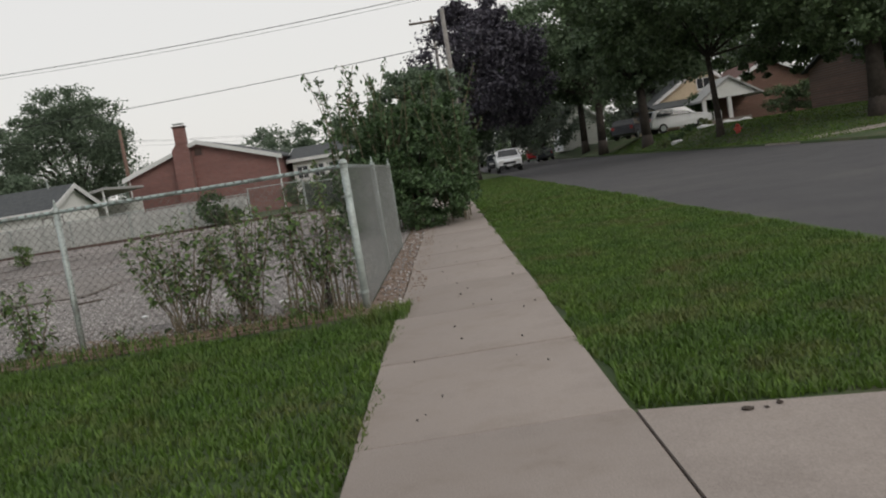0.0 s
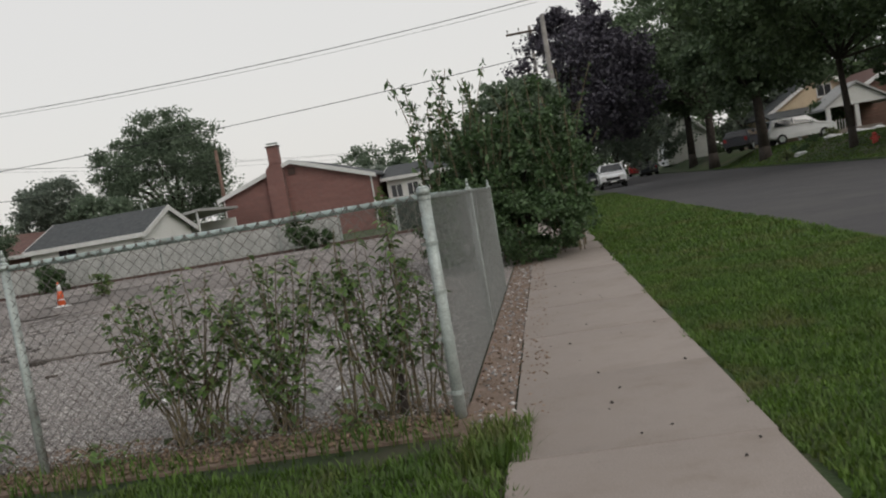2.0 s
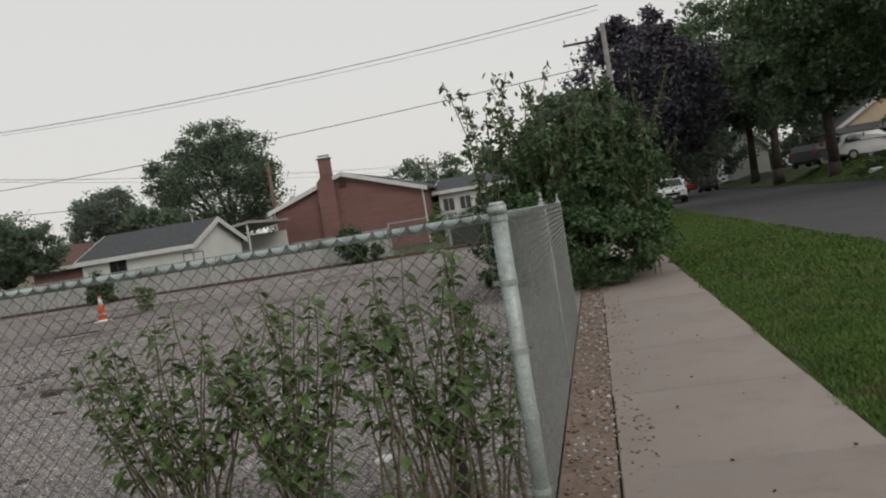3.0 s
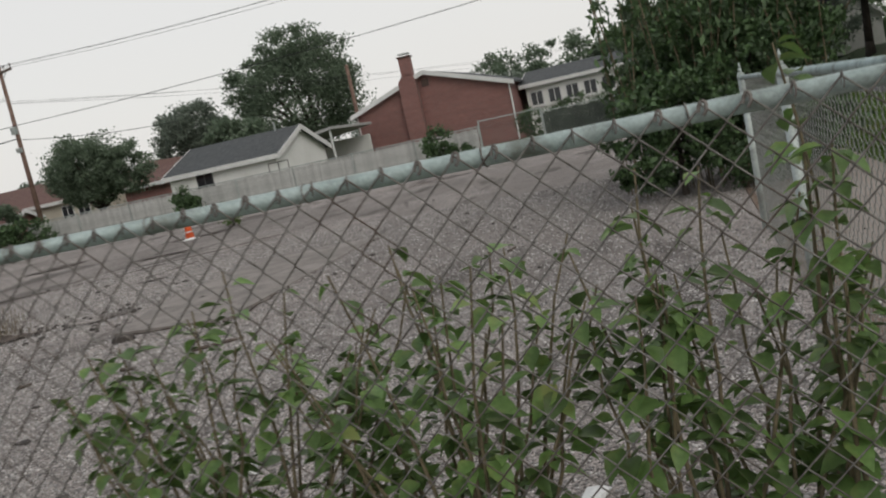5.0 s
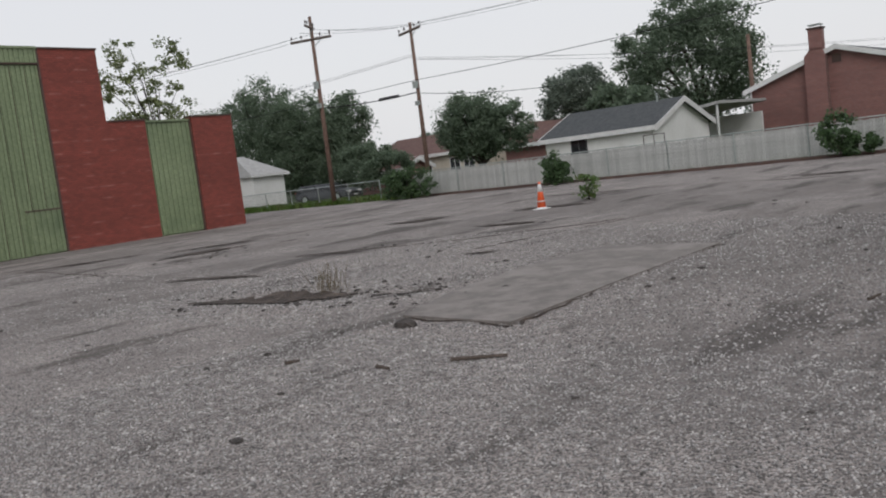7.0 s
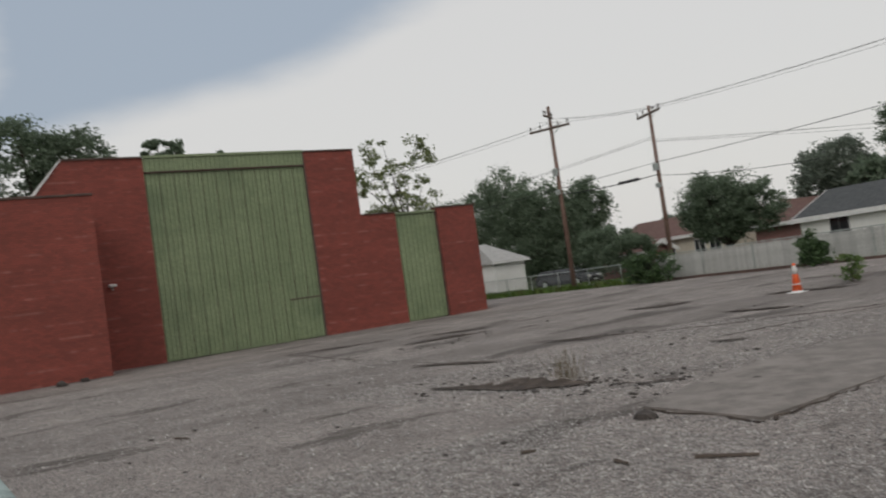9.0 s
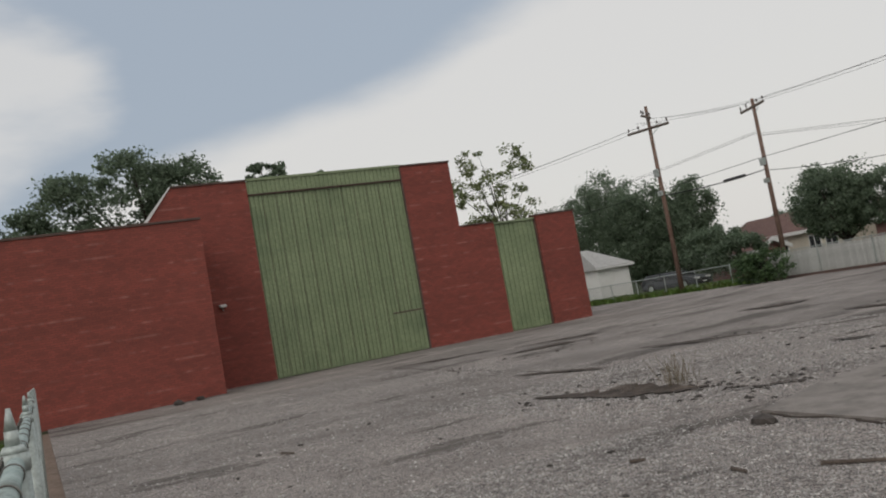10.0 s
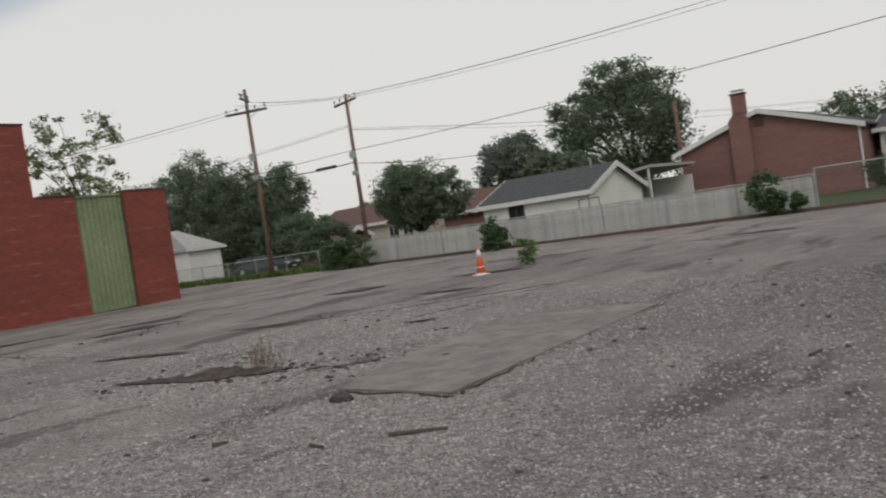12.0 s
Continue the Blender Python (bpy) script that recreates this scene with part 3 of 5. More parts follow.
# wire loops that hold the mesh to the rail, bands on the corner post
for i in range(62):
    x = -0.1 - i * 0.36
    ring = [(x + 0.004 * k / 16 + 0.0004 * k, 0.0192 * math.cos(k / 16 * 2 * math.pi), 1.2178 + 0.0192 * math.sin(k / 16 * 2 * math.pi)) for k in range(17)]
    v, f = tube(ring, 0.0016, 5)
    raw("wire_tie", v, f, WIRE, front)
# the cut wire ends bent over the rail
knuckle = None
for i in range(120):
    x = -0.072 - 0.072 * i
    if i == 0:
        bm = bmesh.new()
        pts = [(-0.005, -0.0225, 1.218), (-0.002, -0.0215, 1.231), (0.001, -0.02, 1.2375), (0.005, -0.0225, 1.231), (0.004, -0.026, 1.219), (0.0, -0.027, 1.211)]
        for a, b in zip(pts[:-1], pts[1:]):
            rod(bm, a, b, 0.0023, n=5)
        knuckle = part("wire_end", bm, WIRE, front)
        knuckle.location.x = x
    else:
        k = knuckle.copy()
        scene.collection.objects.link(k)
        k.parent, k.location = front, (x + 0.001 * math.sin(i * 7.7), 0, 0.002 * math.sin(i * 3.1))
        k.scale.x = 1.0 + 0.6 * math.sin(i * 5.3)
for z in (0.12, 0.42, 0.68, 0.95, 1.2):
    bm = bmesh.new()
    rod(bm, (0, 0, z), (0, 0, z + 0.022), 0.0375, n=18)
    box(bm, -0.062, -0.03, -0.006, 0.006, z + 0.002, z + 0.02)
    part("band", bm, GALV, front, "steel tension band")
part("tension_bar", a_box(-0.058, -0.055, -0.026, -0.02, 0.05, 1.22), WIRE, front)

# ---------------------------------------------------------------- warehouse beside the lot

BX, PX = -32.4, -29.5
ware = thing("warehouse", (BX, 12.0, 0), "red painted brick warehouse with green corrugated metal doors", "building")


def wall_x(name, x, y0, y1, z0, z1, mat, thick=0.4):
    return part(name, a_box(x - thick, x, y0, y1, z0, z1), mat, ware)


TOP, LOW = 7.55, 4.75
part("wall", prism(bmesh.new(), [(BX, 4.0, -0.2), (BX, 8.1, -0.2), (BX, 8.1, TOP), (BX, 5.3, TOP), (BX, 4.3, 6.3), (BX, 4.0, 5.8)], (-0.4, 0, 0)), BRICK_RED, ware)
wall_x("wall", BX, 14.52, 16.78, -0.2, TOP, BRICK_RED)
wall_x("wall", BX, 16.78, 18.42, -0.2, LOW, BRICK_RED)
wall_x("wall", BX + 0.12, 20.5, 22.5, -0.2, LOW + 0.05, BRICK_RED, 0.5)
part("wall", a_box(BX - 14, BX - 0.4, 22.0, 22.4, -0.2, LOW), BRICK_RED_X, ware)
part("wall", a_box(BX - 14, BX - 0.4, 16.4, 16.78, LOW, TOP), BRICK_RED_X, ware)
part("wall", a_box(BX - 14.4, BX - 14, -9, 22.4, -0.2, LOW), BRICK_RED, ware)
# the lower wing that stands forward
part("wing_wall", a_box(PX - 0.4, PX, -9, 5.62, -0.2, 5.85), BRICK_RED, ware)
part("wing_wall", a_box(BX, PX - 0.4, 5.22, 5.62, -0.2, 5.85), BRICK_RED_X, ware)
part("wing_wall", a_box(BX - 14, PX - 0.4, -9, -8.6, -0.2, 5.85), BRICK_RED_X, ware)
part("roof", a_box(BX - 14, PX - 0.4, -8.6, 5.22, 5.3, 5.5), COPING, ware)
part("roof", a_box(BX - 14, BX - 0.4, 5.4, 16.4, TOP - 0.7, TOP - 0.5), COPING, ware)
part("roof", a_box(BX - 14, BX - 0.4, 16.78, 22.0, LOW - 0.4, LOW - 0.2), COPING, ware)
for d in ((PX - 0.44, PX + 0.04, -9.04, 5.66, 5.85, 5.93), (BX - 0.44, BX + 0.05, 5.34, 8.1, TOP, TOP + 0.07), (BX - 0.44, BX + 0.05, 14.52, 16.82, TOP, TOP + 0.07),
          (BX - 0.44, BX + 0.05, 16.83, 18.42, LOW, LOW + 0.06), (BX - 0.4, BX + 0.17, 20.48, 22.55, LOW + 0.05, LOW + 0.11)):
    part("coping", a_box(*d, bevel=0.01), COPING, ware)
part("parapet_trim", prism(bmesh.new(), [(BX + 0.05, 4.0, 5.84), (BX + 0.05, 4.3, 6.305), (BX + 0.05, 5.3, TOP + 0.005), (BX + 0.05, 5.32, TOP + 0.1), (BX + 0.05, 4.2, 6.36), (BX + 0.05, 3.92, 5.9)], (-0.5, 0, 0)), TRIM, ware)


def corrugated(y0, y1, z0, z1, x, ribs, depth=0.075):
    """Sheet metal with upright trapezoid ribs."""
    bm = bmesh.new()
    w = (y1 - y0) / ribs
    prof = []
    for i in range(ribs):
        a = y0 + i * w
        prof += [(a, 0), (a + 0.3 * w, 0), (a + 0.36 * w, depth), (a + 0.94 * w, depth)]
    prof.append((y1, 0))
    low = [bm.verts.new((x + d, y, z0)) for y, d in prof]
    top = [bm.verts.new((x + d, y, z1)) for y, d in prof]
    for i in range(len(prof) - 1):
        bm.faces.new((low[i], low[i + 1], top[i + 1], top[i]))
    r = bmesh.ops.extrude_face_region(bm, geom=list(bm.faces))
    bmesh.ops.translate(bm, verts=[v for v in r["geom"] if isinstance(v, bmesh.types.BMVert)], vec=(-0.02, 0, 0))
    bmesh.ops.recalc_face_normals(bm, faces=bm.faces)
    return bm


big = part("big_door", a_box(BX - 0.3, BX - 0.12, 8.1, 14.52, 0.0, TOP - 0.02), GREEN_METAL, ware, "tall green corrugated sliding door")
for i in range(12):
    y0 = 8.12 + i * 0.5325
    part("door_sheet", corrugated(y0, y0 + 0.522, 0.03, 6.98, BX - 0.1 + 0.006 * (i % 3), 3, 0.035), GREEN_METAL, big)
# dark strips stand in for the shade in the gaps between sheets
for i in range(1, 12):
    part("seam_shade", a_box(BX - 0.1, BX - 0.062, 8.114 + i * 0.5325, 8.12 + i * 0.5325, 0.03, 6.98), COPING, big)
part("door_header", corrugated(8.12, 14.5, 7.05, TOP, BX - 0.02, 36, 0.03), GREEN_METAL, big)
part("header_flashing", a_box(BX - 0.1, BX + 0.03, 8.12, 14.5, 6.99, 7.035), COPING, big)
part("door_track", a_box(BX - 0.05, BX + 0.05, 8.12, 14.5, TOP, TOP + 0.09), GREEN_METAL, big)
wicket = part("wicket_door", corrugated(13.2, 14.45, 0.06, 1.62, BX - 0.055, 6, 0.04), GREEN_METAL, big, "small green door set in the large one")
part("wicket_head", a_box(BX - 0.06, BX + 0.0, 13.15, 14.48, 1.62, 1.67), COPING, wicket)
part("wicket_edge", a_box(BX - 0.06, BX - 0.02, 13.165, 13.185, 0.06, 1.62), GREEN_METAL, wicket)
part("door_post", a_box(BX - 0.1, BX + 0.02, 14.46, 14.53, 0, TOP), COPING, big)
small = part("side_door", a_box(BX - 0.25, BX - 0.1, 18.42, 20.5, 0, LOW - 0.02), GREEN_METAL, ware, "narrow green corrugated metal door")
part("door_sheet", corrugated(18.44, 20.46, 0.05, LOW - 0.1, BX - 0.08, 9, 0.04), GREEN_METAL, small)
part("door_track", a_box(BX - 0.1, BX + 0.03, 18.42, 20.5, LOW - 0.08, LOW), GREEN_METAL, small)
part("door_post", a_box(BX - 0.1, BX + 0.03, 20.44, 20.5, 0, LOW), COPING, small)
lamp = part("wall_lamp", a_box(BX, BX + 0.28, 6.38, 6.62, 2.95, 3.05, bevel=0.02), TRIM, ware, "pale metal wall lamp")
part("lamp_arm", a_rod((BX, 6.5, 2.95), (BX + 0.14, 6.5, 2.85), 0.03), GALV, lamp)

# ---------------------------------------------------------------- back fence with slats


def back_fence(name, x0, x1, y0, y1, h, mat, label, step, gaps=()):
    root = thing(name, (x0, y0, 0), label, "fence", "back fences")
    ln = math.hypot(x1 - x0, y1 - y0)
    n = int(ln / step)

    def at(d):
        k = d / ln
        return x0 + (x1 - x0) * k, y0 + (y1 - y0) * k

    if mat:
        pat = None
        rng = random.Random(5)
        for i in range(n):
            xa, ya = at((i + 0.5) * step)
            if any(g0 < xa < g1 for g0, g1 in gaps):
                continue
            if pat is None:
                pat = part("slat", a_box(xa - step * 0.47, xa + step * 0.47, ya + 0.03, ya + 0.045, 0.1, h - 0.06), mat, root)
                first = Vector((xa, ya, 0))
            else:
                k = pat.copy()
                scene.collection.objects.link(k)
                k.parent, k.location = root, Vector((xa, ya, rng.uniform(-0.03, 0.02))) - first
    m = max(1, round(ln / 3.0))
    for i in range(m + 1):
        xa, ya = at(i * ln / m)
        part("post", a_rod((xa, ya, -0.2), (xa, ya, h + 0.05), 0.03, n=8), GALV, root)
    part("top_rail", a_rod((x0, y0, h), (x1, y1, h), 0.022, n=8), GALV, root)
    v, f = mesh_arrays(ln, h, 0.15, 0.0035, 3)
    raw("wire_mesh", turned(v, (x0, y0 - 0.03, 0), math.atan2(y1 - y0, x1 - x0)), f, WIRE_PALE, root)
    return root


back_fence("slatted_fence", -31.2, -8.6, 32.6, 33.2, 1.3, SLAT, "chain-link fence filled with pale grey privacy slats", 0.11)
back_fence("slatted_fence", -5.9, 0.0, 33.3, 33.3, 1.35, SLAT_DARK, "chain-link fence filled with dark green slats", 0.12)
back_fence("chain_link_fence", -8.55, -5.95, 33.2, 33.3, 1.5, None, "bare chain-link fence with steel posts", 0.2)
back_fence("chain_link_fence", -57.0, -31.25, 34.6, 32.6, 1.1, None, "low bare chain-link fence along the grass", 0.2)
part("kerb", a_box(-31.0, 0.0, 32.3, 32.5, -0.1, 0.12, bevel=0.02), COPING)["kind"] = "structure"

# ---------------------------------------------------------------- houses


def gable_roof(bm, x0, x1, y0, y1, z, ridge, along, over=0.35, thick=0.14, peak=None):
    """Two sloping slabs with an overhang; along is the ridge's axis; peak shifts the ridge."""
    if along == "y":
        m = (x0 + x1) / 2 if peak is None else peak
        for a in (x0, x1):
            k = (ridge - z) / (m - a)
            o = -over if a < m else over
            p = [(a + o, y0 - over, z + k * o), (m, y0 - over, ridge), (m, y1 + over, ridge), (a + o, y1 + over, z + k * o)]
            prism(bm, p, (0, 0, thick))
    else:
        m = (y0 + y1) / 2 if peak is None else peak
        for a in (y0, y1):
            k = (ridge - z) / (m - a)
            o = -over if a < m else over
            p = [(x0 - over, a + o, z + k * o), (x0 - over, m, ridge), (x1 + over, m, ridge), (x1 + over, a + o, z + k * o)]
            prism(bm, p, (0, 0, thick))
    return bm


def house(name, x0, x1, y0, y1, base, eave, ridge, along, wall, roof, label, peak=None, trim=True, over=0.35):
    root = thing(name, ((x0 + x1) / 2, (y0 + y1) / 2, base), label, "house")
    bm = bmesh.new()
    if along == "y":
        m = (x0 + x1) / 2 if peak is None else peak
        prism(bm, [(x0, y0, base - 0.3), (x1, y0, base - 0.3), (x1, y0, eave), (m, y0, ridge), (x0, y0, eave)], (0, y1 - y0, 0))
    else:
        m = (y0 + y1) / 2 if peak is None else peak
        prism(bm, [(x0, y0, base - 0.3), (x0, y1, base - 0.3), (x0, y1, eave), (x0, m, ridge), (x0, y0, eave)], (x1 - x0, 0, 0))
    part("wall", bm, wall, root)
    part("roof", gable_roof(bmesh.new(), x0, x1, y0, y1, eave, ridge, along, over, 0.14, peak), roof, root)
    if trim:
        bm = bmesh.new()
        if along == "y":
            for a in (x0, x1):
                o = -over if a < m else over
                k = (ridge - eave) / (m - a)
                prism(bm, [(a + o, y0 - over - 0.04, eave + k * o - 0.14), (m, y0 - over - 0.04, ridge - 0.14), (m, y0 - over - 0.04, ridge + 0.16), (a + o, y0 - over - 0.04, eave + k * o + 0.16)], (0, 0.035, 0))
        else:
            for xe in (x0 - over - 0.04, x1 + over + 0.005):
                for a in (y0, y1):
                    o = -over if a < m else over
                    k = (ridge - eave) / (m - a)
                    prism(bm, [(xe, a + o, eave + k * o - 0.14), (xe, m, ridge - 0.14), (xe, m, ridge + 0.16), (xe, a + o, eave + k * o + 0.16)], (0.035, 0, 0))
            kk = (ridge - eave) / (m - y0)
            box(bm, x0 - over, x1 + over, y0 - over - 0.06, y0 - over, eave - kk * over - 0.08, eave - kk * over + 0.16)
        part("fascia", bm, TRIM, root, "white painted fascia board")
    return root


def window_y(root, x0, x1, y, z0, z1, frame_mat=TRIM, bars_n=1):
    """A window in a wall that faces -y, set 3 mm proud."""
    w = part("window", a_box(x0 - 0.08, x1 + 0.08, y - 0.05, y - 0.003, z0 - 0.08, z1 + 0.08, bevel=0.01), frame_mat, root)
    part("pane", a_box(x0, x1, y - 0.06, y - 0.051, z0, z1), GLASS, w)
    for i in range(bars_n):
        x = x0 + (x1 - x0) * (i + 1) / (bars_n + 1)
        part("glazing_bar", a_box(x - 0.025, x + 0.025, y - 0.08, y - 0.061, z0, z1), frame_mat, w)
    part("sill", a_box(x0 - 0.12, x1 + 0.12, y - 0.12, y - 0.051, z0 - 0.16, z0 - 0.081), frame_mat, w)
    return w


# brick house with the chimney on its gable
bh = house("brick_house", -21.6, -10.8, 54.0, 66.0, 0, 3.75, 5.55, "y", BRICK_HOUSE, SHINGLE, "red-brown brick house with a white-trimmed gable and chimney", peak=-16.3)
bm = bmesh.new()
box(bm, -18.05, -16.85, 53.5, 54.0, -0.2, 5.2)
prism(bm, [(-18.05, 53.5, 5.2), (-16.85, 53.5, 5.2), (-17.0, 53.5, 5.6), (-17.7, 53.5, 5.6)], (0, 0.5, 0))
box(bm, -17.72, -16.98, 53.5, 54.1, 5.55, 6.75)
ch = part("chimney", bm, BRICK_HOUSE, bh, "brick chimney")
part("chimney_cap", a_box(-17.8, -16.9, 53.42, 54.18, 6.75, 6.85, bevel=0.02), COPING, ch)
part("flue_cover", a_box(-17.7, -17.0, 53.5, 54.1, 6.98, 7.04), GALV, ch)
for x in (-17.65, -17.05):
    part("cover_leg", a_rod((x, 53.8, 6.85), (x, 53.8, 6.98), 0.02, n=6), GALV, ch)
v = part("gable_vent", a_box(-16.62, -16.1, 53.94, 53.997, 4.65, 5.15), COPING, bh)
part("downpipe", a_rod((-10.85, 53.9, 0), (-10.85, 53.9, 3.7), 0.06), TRIM, bh)
part("downpipe", a_rod((-21.55, 53.9, 0), (-21.55, 53.9, 3.7), 0.05), TRIM, bh)
# porch wing beside it
pw = house("porch_wing", -10.3, -1.5, 56.5, 64.0, 0, 3.3, 4.2, "x", WHITE, SHINGLE, "white porch wing with a row of dark windows", peak=60)
for i in range(7):
    x = -10.0 + i * 1.2
    window_y(pw, x, x + 0.75, 56.5, 1.9, 2.75)
# carport roof between garage and brick house
cp = thing("carport", (-22.5, 48.0, 0), "white carport with a low pale roof between garage and house", "carport")
bm = bmesh.new()
prism(bm, [(-26.0, 46.0, 2.35), (-20.3, 46.0, 3.0), (-20.3, 53.0, 3.0), (-26.0, 53.0, 2.35)], (0, 0, 0.16))
part("roof", bm, SHINGLE_PALE, cp)
for x, z in ((-25.5, 2.4), (-22.9, 2.7), (-20.5, 2.95)):
    part("post", a_rod((x, 46.2, 0), (x, 46.2, z), 0.07), TRIM, cp)
part("back_wall", a_box(-26.0, -20.5, 52.6, 52.8, 0, 2.4), WHITE, cp)

# white garage
gar = house("garage", -27.2, -20.75, 39.0, 45.5, 0, 2.12, 3.38, "x", WHITE, SHINGLE, "white sided garage with a dark shingle roof", peak=42.2, over=0.28)
window_y(gar, -25.5, -24.65, 39.0, 1.35, 2.0, SHINGLE, 1)
for i in range(11):
    z = 0.25 + i * 0.17
    part("siding_board", a_box(-27.2, -20.75, 38.978, 38.998, z, z + 0.155), WHITE, gar)
part("vent_pipe", a_rod((-21.9, 42.0, 3.35), (-21.9, 42.0, 3.9), 0.05), GALV, gar)
rk = thing("metal_rack", (-19.45, 36.5, 0), "dark steel frame standing behind the slatted fence", "rack")
for x in (-19.98, -19.45, -18.92):
    part("upright", a_rod((x, 36.5, 0), (x, 36.5, 1.72), 0.025), WIRE, rk)
for z in (1.2, 1.7):
    part("crossbar", a_rod((-19.98, 36.5, z), (-18.92, 36.5, z), 0.025), WIRE, rk)

# white shed and bungalows behind the alley
sh = thing("white_shed", (-51.25, 37.4, 0), "small white shed with a pale hipped shingle roof", "shed")
part("wall", a_box(-52.85, -49.65, 35.9, 38.6, -0.2, 2.4), WHITE, sh)
bm = bmesh.new()
eave = [bm.verts.new(p) for p in ((-53.15, 35.6, 2.32), (-49.35, 35.6, 2.32), (-49.35, 38.9, 2.32), (-53.15, 38.9, 2.32))]
lip = [bm.verts.new(v.co + Vector((0, 0, 0.14))) for v in eave]
r0, r1 = bm.verts.new((-51.25, 35.75, 3.85)), bm.verts.new((-51.25, 36.5, 3.85))
bm.faces.new(eave[::-1])
for k in range(4):
    bm.faces.new((eave[k], eave[(k + 1) % 4], lip[(k + 1) % 4], lip[k]))
bm.faces.new((lip[0], lip[1], r0))
bm.faces.new((lip[1], lip[2], r1, r0))
bm.faces.new((lip[2], lip[3], r1))
bm.faces.new((lip[3], lip[0], r0, r1))
part("roof", bm, SHINGLE_PALE, sh)
part("fascia", a_box(-49.37, -49.32, 35.55, 38.92, 2.28, 2.42), TRIM, sh, "white painted fascia board")
window_y(sh, -52.65, -51.95, 35.9, 1.2, 1.8)
fh = house("bungalow", -52.0, -40.5, 50.0, 57.0, 0, 2.5, 4.0, "x", BEIGE, SHINGLE_RED, "beige bungalow with a long brown-red shingle roof", peak=53.5)
for x in (-46.5, -43.6, -42.2):
    window_y(fh, x, x + 0.9, 50.0, 0.9, 2.0)
b2 = house("brick_garage", -49.5, -44.8, 46.0, 48.8, 0, 1.7, 2.3, "x", BRICK_HOUSE, SHINGLE_RED, "low brown brick garage with a red-brown roof", peak=47.4)
b3 = house("brick_house", -38.2, -34.3, 50.5, 58.0, 0, 2.4, 3.7, "y", BRICK_HOUSE, SHINGLE_RED, "small brown brick house behind trees")
b4 = house("bungalow", -36.0, -29.4, 47.0, 49.8, 0, 2.3, 3.0, "x", BRICK_HOUSE, SHINGLE_RED, "brown brick bungalow half hidden by a tree", peak=48.4)

# houses over the road
yh = house("cottage", 18.9, 26.5, 66.0, 76.0, 0.9, 3.25, 6.0, "y", CREAM, SHINGLE, "cream sided cottage with a steep dark roof", peak=23.4)
window_y(yh, 22.9, 23.9, 66.0, 4.1, 4.9)
window_y(yh, 20.0, 21.2, 66.0, 1.6, 2.7)
porch = thing("porch", (20.5, 64.6, 0.9), "white porch roof on square columns", "porch")
part("roof", prism(bmesh.new(), [(18.4, 63.3, 2.75), (22.6, 63.3, 2.75), (22.6, 65.9, 3.3), (18.4, 65.9, 3.3)], (0, 0, 0.14)), SHINGLE, porch)
for x in (18.6, 20.4, 22.4):
    part("column", a_box(x - 0.1, x + 0.1, 63.4, 63.6, 0.9, 2.75), TRIM, porch)
part("rail", a_box(18.6, 22.4, 63.45, 63.55, 1.6, 1.68), TRIM, porch)
wh = house("white_house", 22.0, 30.0, 58.5, 67.0, 0.9, 3.2, 5.2, "y", BRICK_BROWN, SHINGLE_RED, "brown brick house with a white gabled porch", peak=26.0)
PXO = -1.7
wp = thing("porch", (23.5 + PXO, 56.5, 0.9), "white gabled entrance porch with two columns", "porch")
part("roof", gable_roof(bmesh.new(), 21.4 + PXO, 25.6 + PXO, 54.8, 58.4, 2.75, 4.1, "y", 0.2, 0.14), SHINGLE_PALE, wp)
part("gable", prism(bmesh.new(), [(21.4 + PXO, 54.8, 2.75), (25.6 + PXO, 54.8, 2.75), (23.5 + PXO, 54.8, 4.05)], (0, 0.1, 0)), WHITE, wp)
for x in (21.6, 23.4):
    part("column", a_box(x + PXO - 0.13, x + PXO + 0.13, 54.85, 55.1, 0.9, 2.75), TRIM, wp)
part("step", a_box(21.6 + PXO, 24.6 + PXO, 54.2, 58.4, 0.8, 1.25), CONCRETE, wp)
for i in range(6):
    part("baluster", a_rod((21.7 + PXO + i * 0.16, 54.5 - i * 0.05, 0.9), (21.7 + PXO + i * 0.16, 54.5 - i * 0.05, 1.9), 0.025), TRIM, wp)
part("door", a_box(22.2 + PXO, 23.3 + PXO, 58.2, 58.38, 1.25, 3.2), COPING, wp, "dark entrance door")
bb = house("brown_house", 25.4, 34.0, 42.0, 50.0, 0.3, 3.4, 4.6, "x", BRICK_BROWN, SHINGLE, "brown brick house in deep tree shade", peak=46, trim=False)
part("driveway", prism(bmesh.new(), [(13.0, 22.5, -0.1), (13.0, 25.6, -0.1), (24.0, 27.2, 0.05), (24.0, 24.6, 0.05)], (0, 0, 0.06)), CONCRETE)["kind"] = "structure"
fw = house("white_house", 14.6, 19.0, 92.0, 100.0, 0.9, 3.8, 6.0, "y", WHITE, SHINGLE, "far white house among trees")

# ---------------------------------------------------------------- utility poles and cables


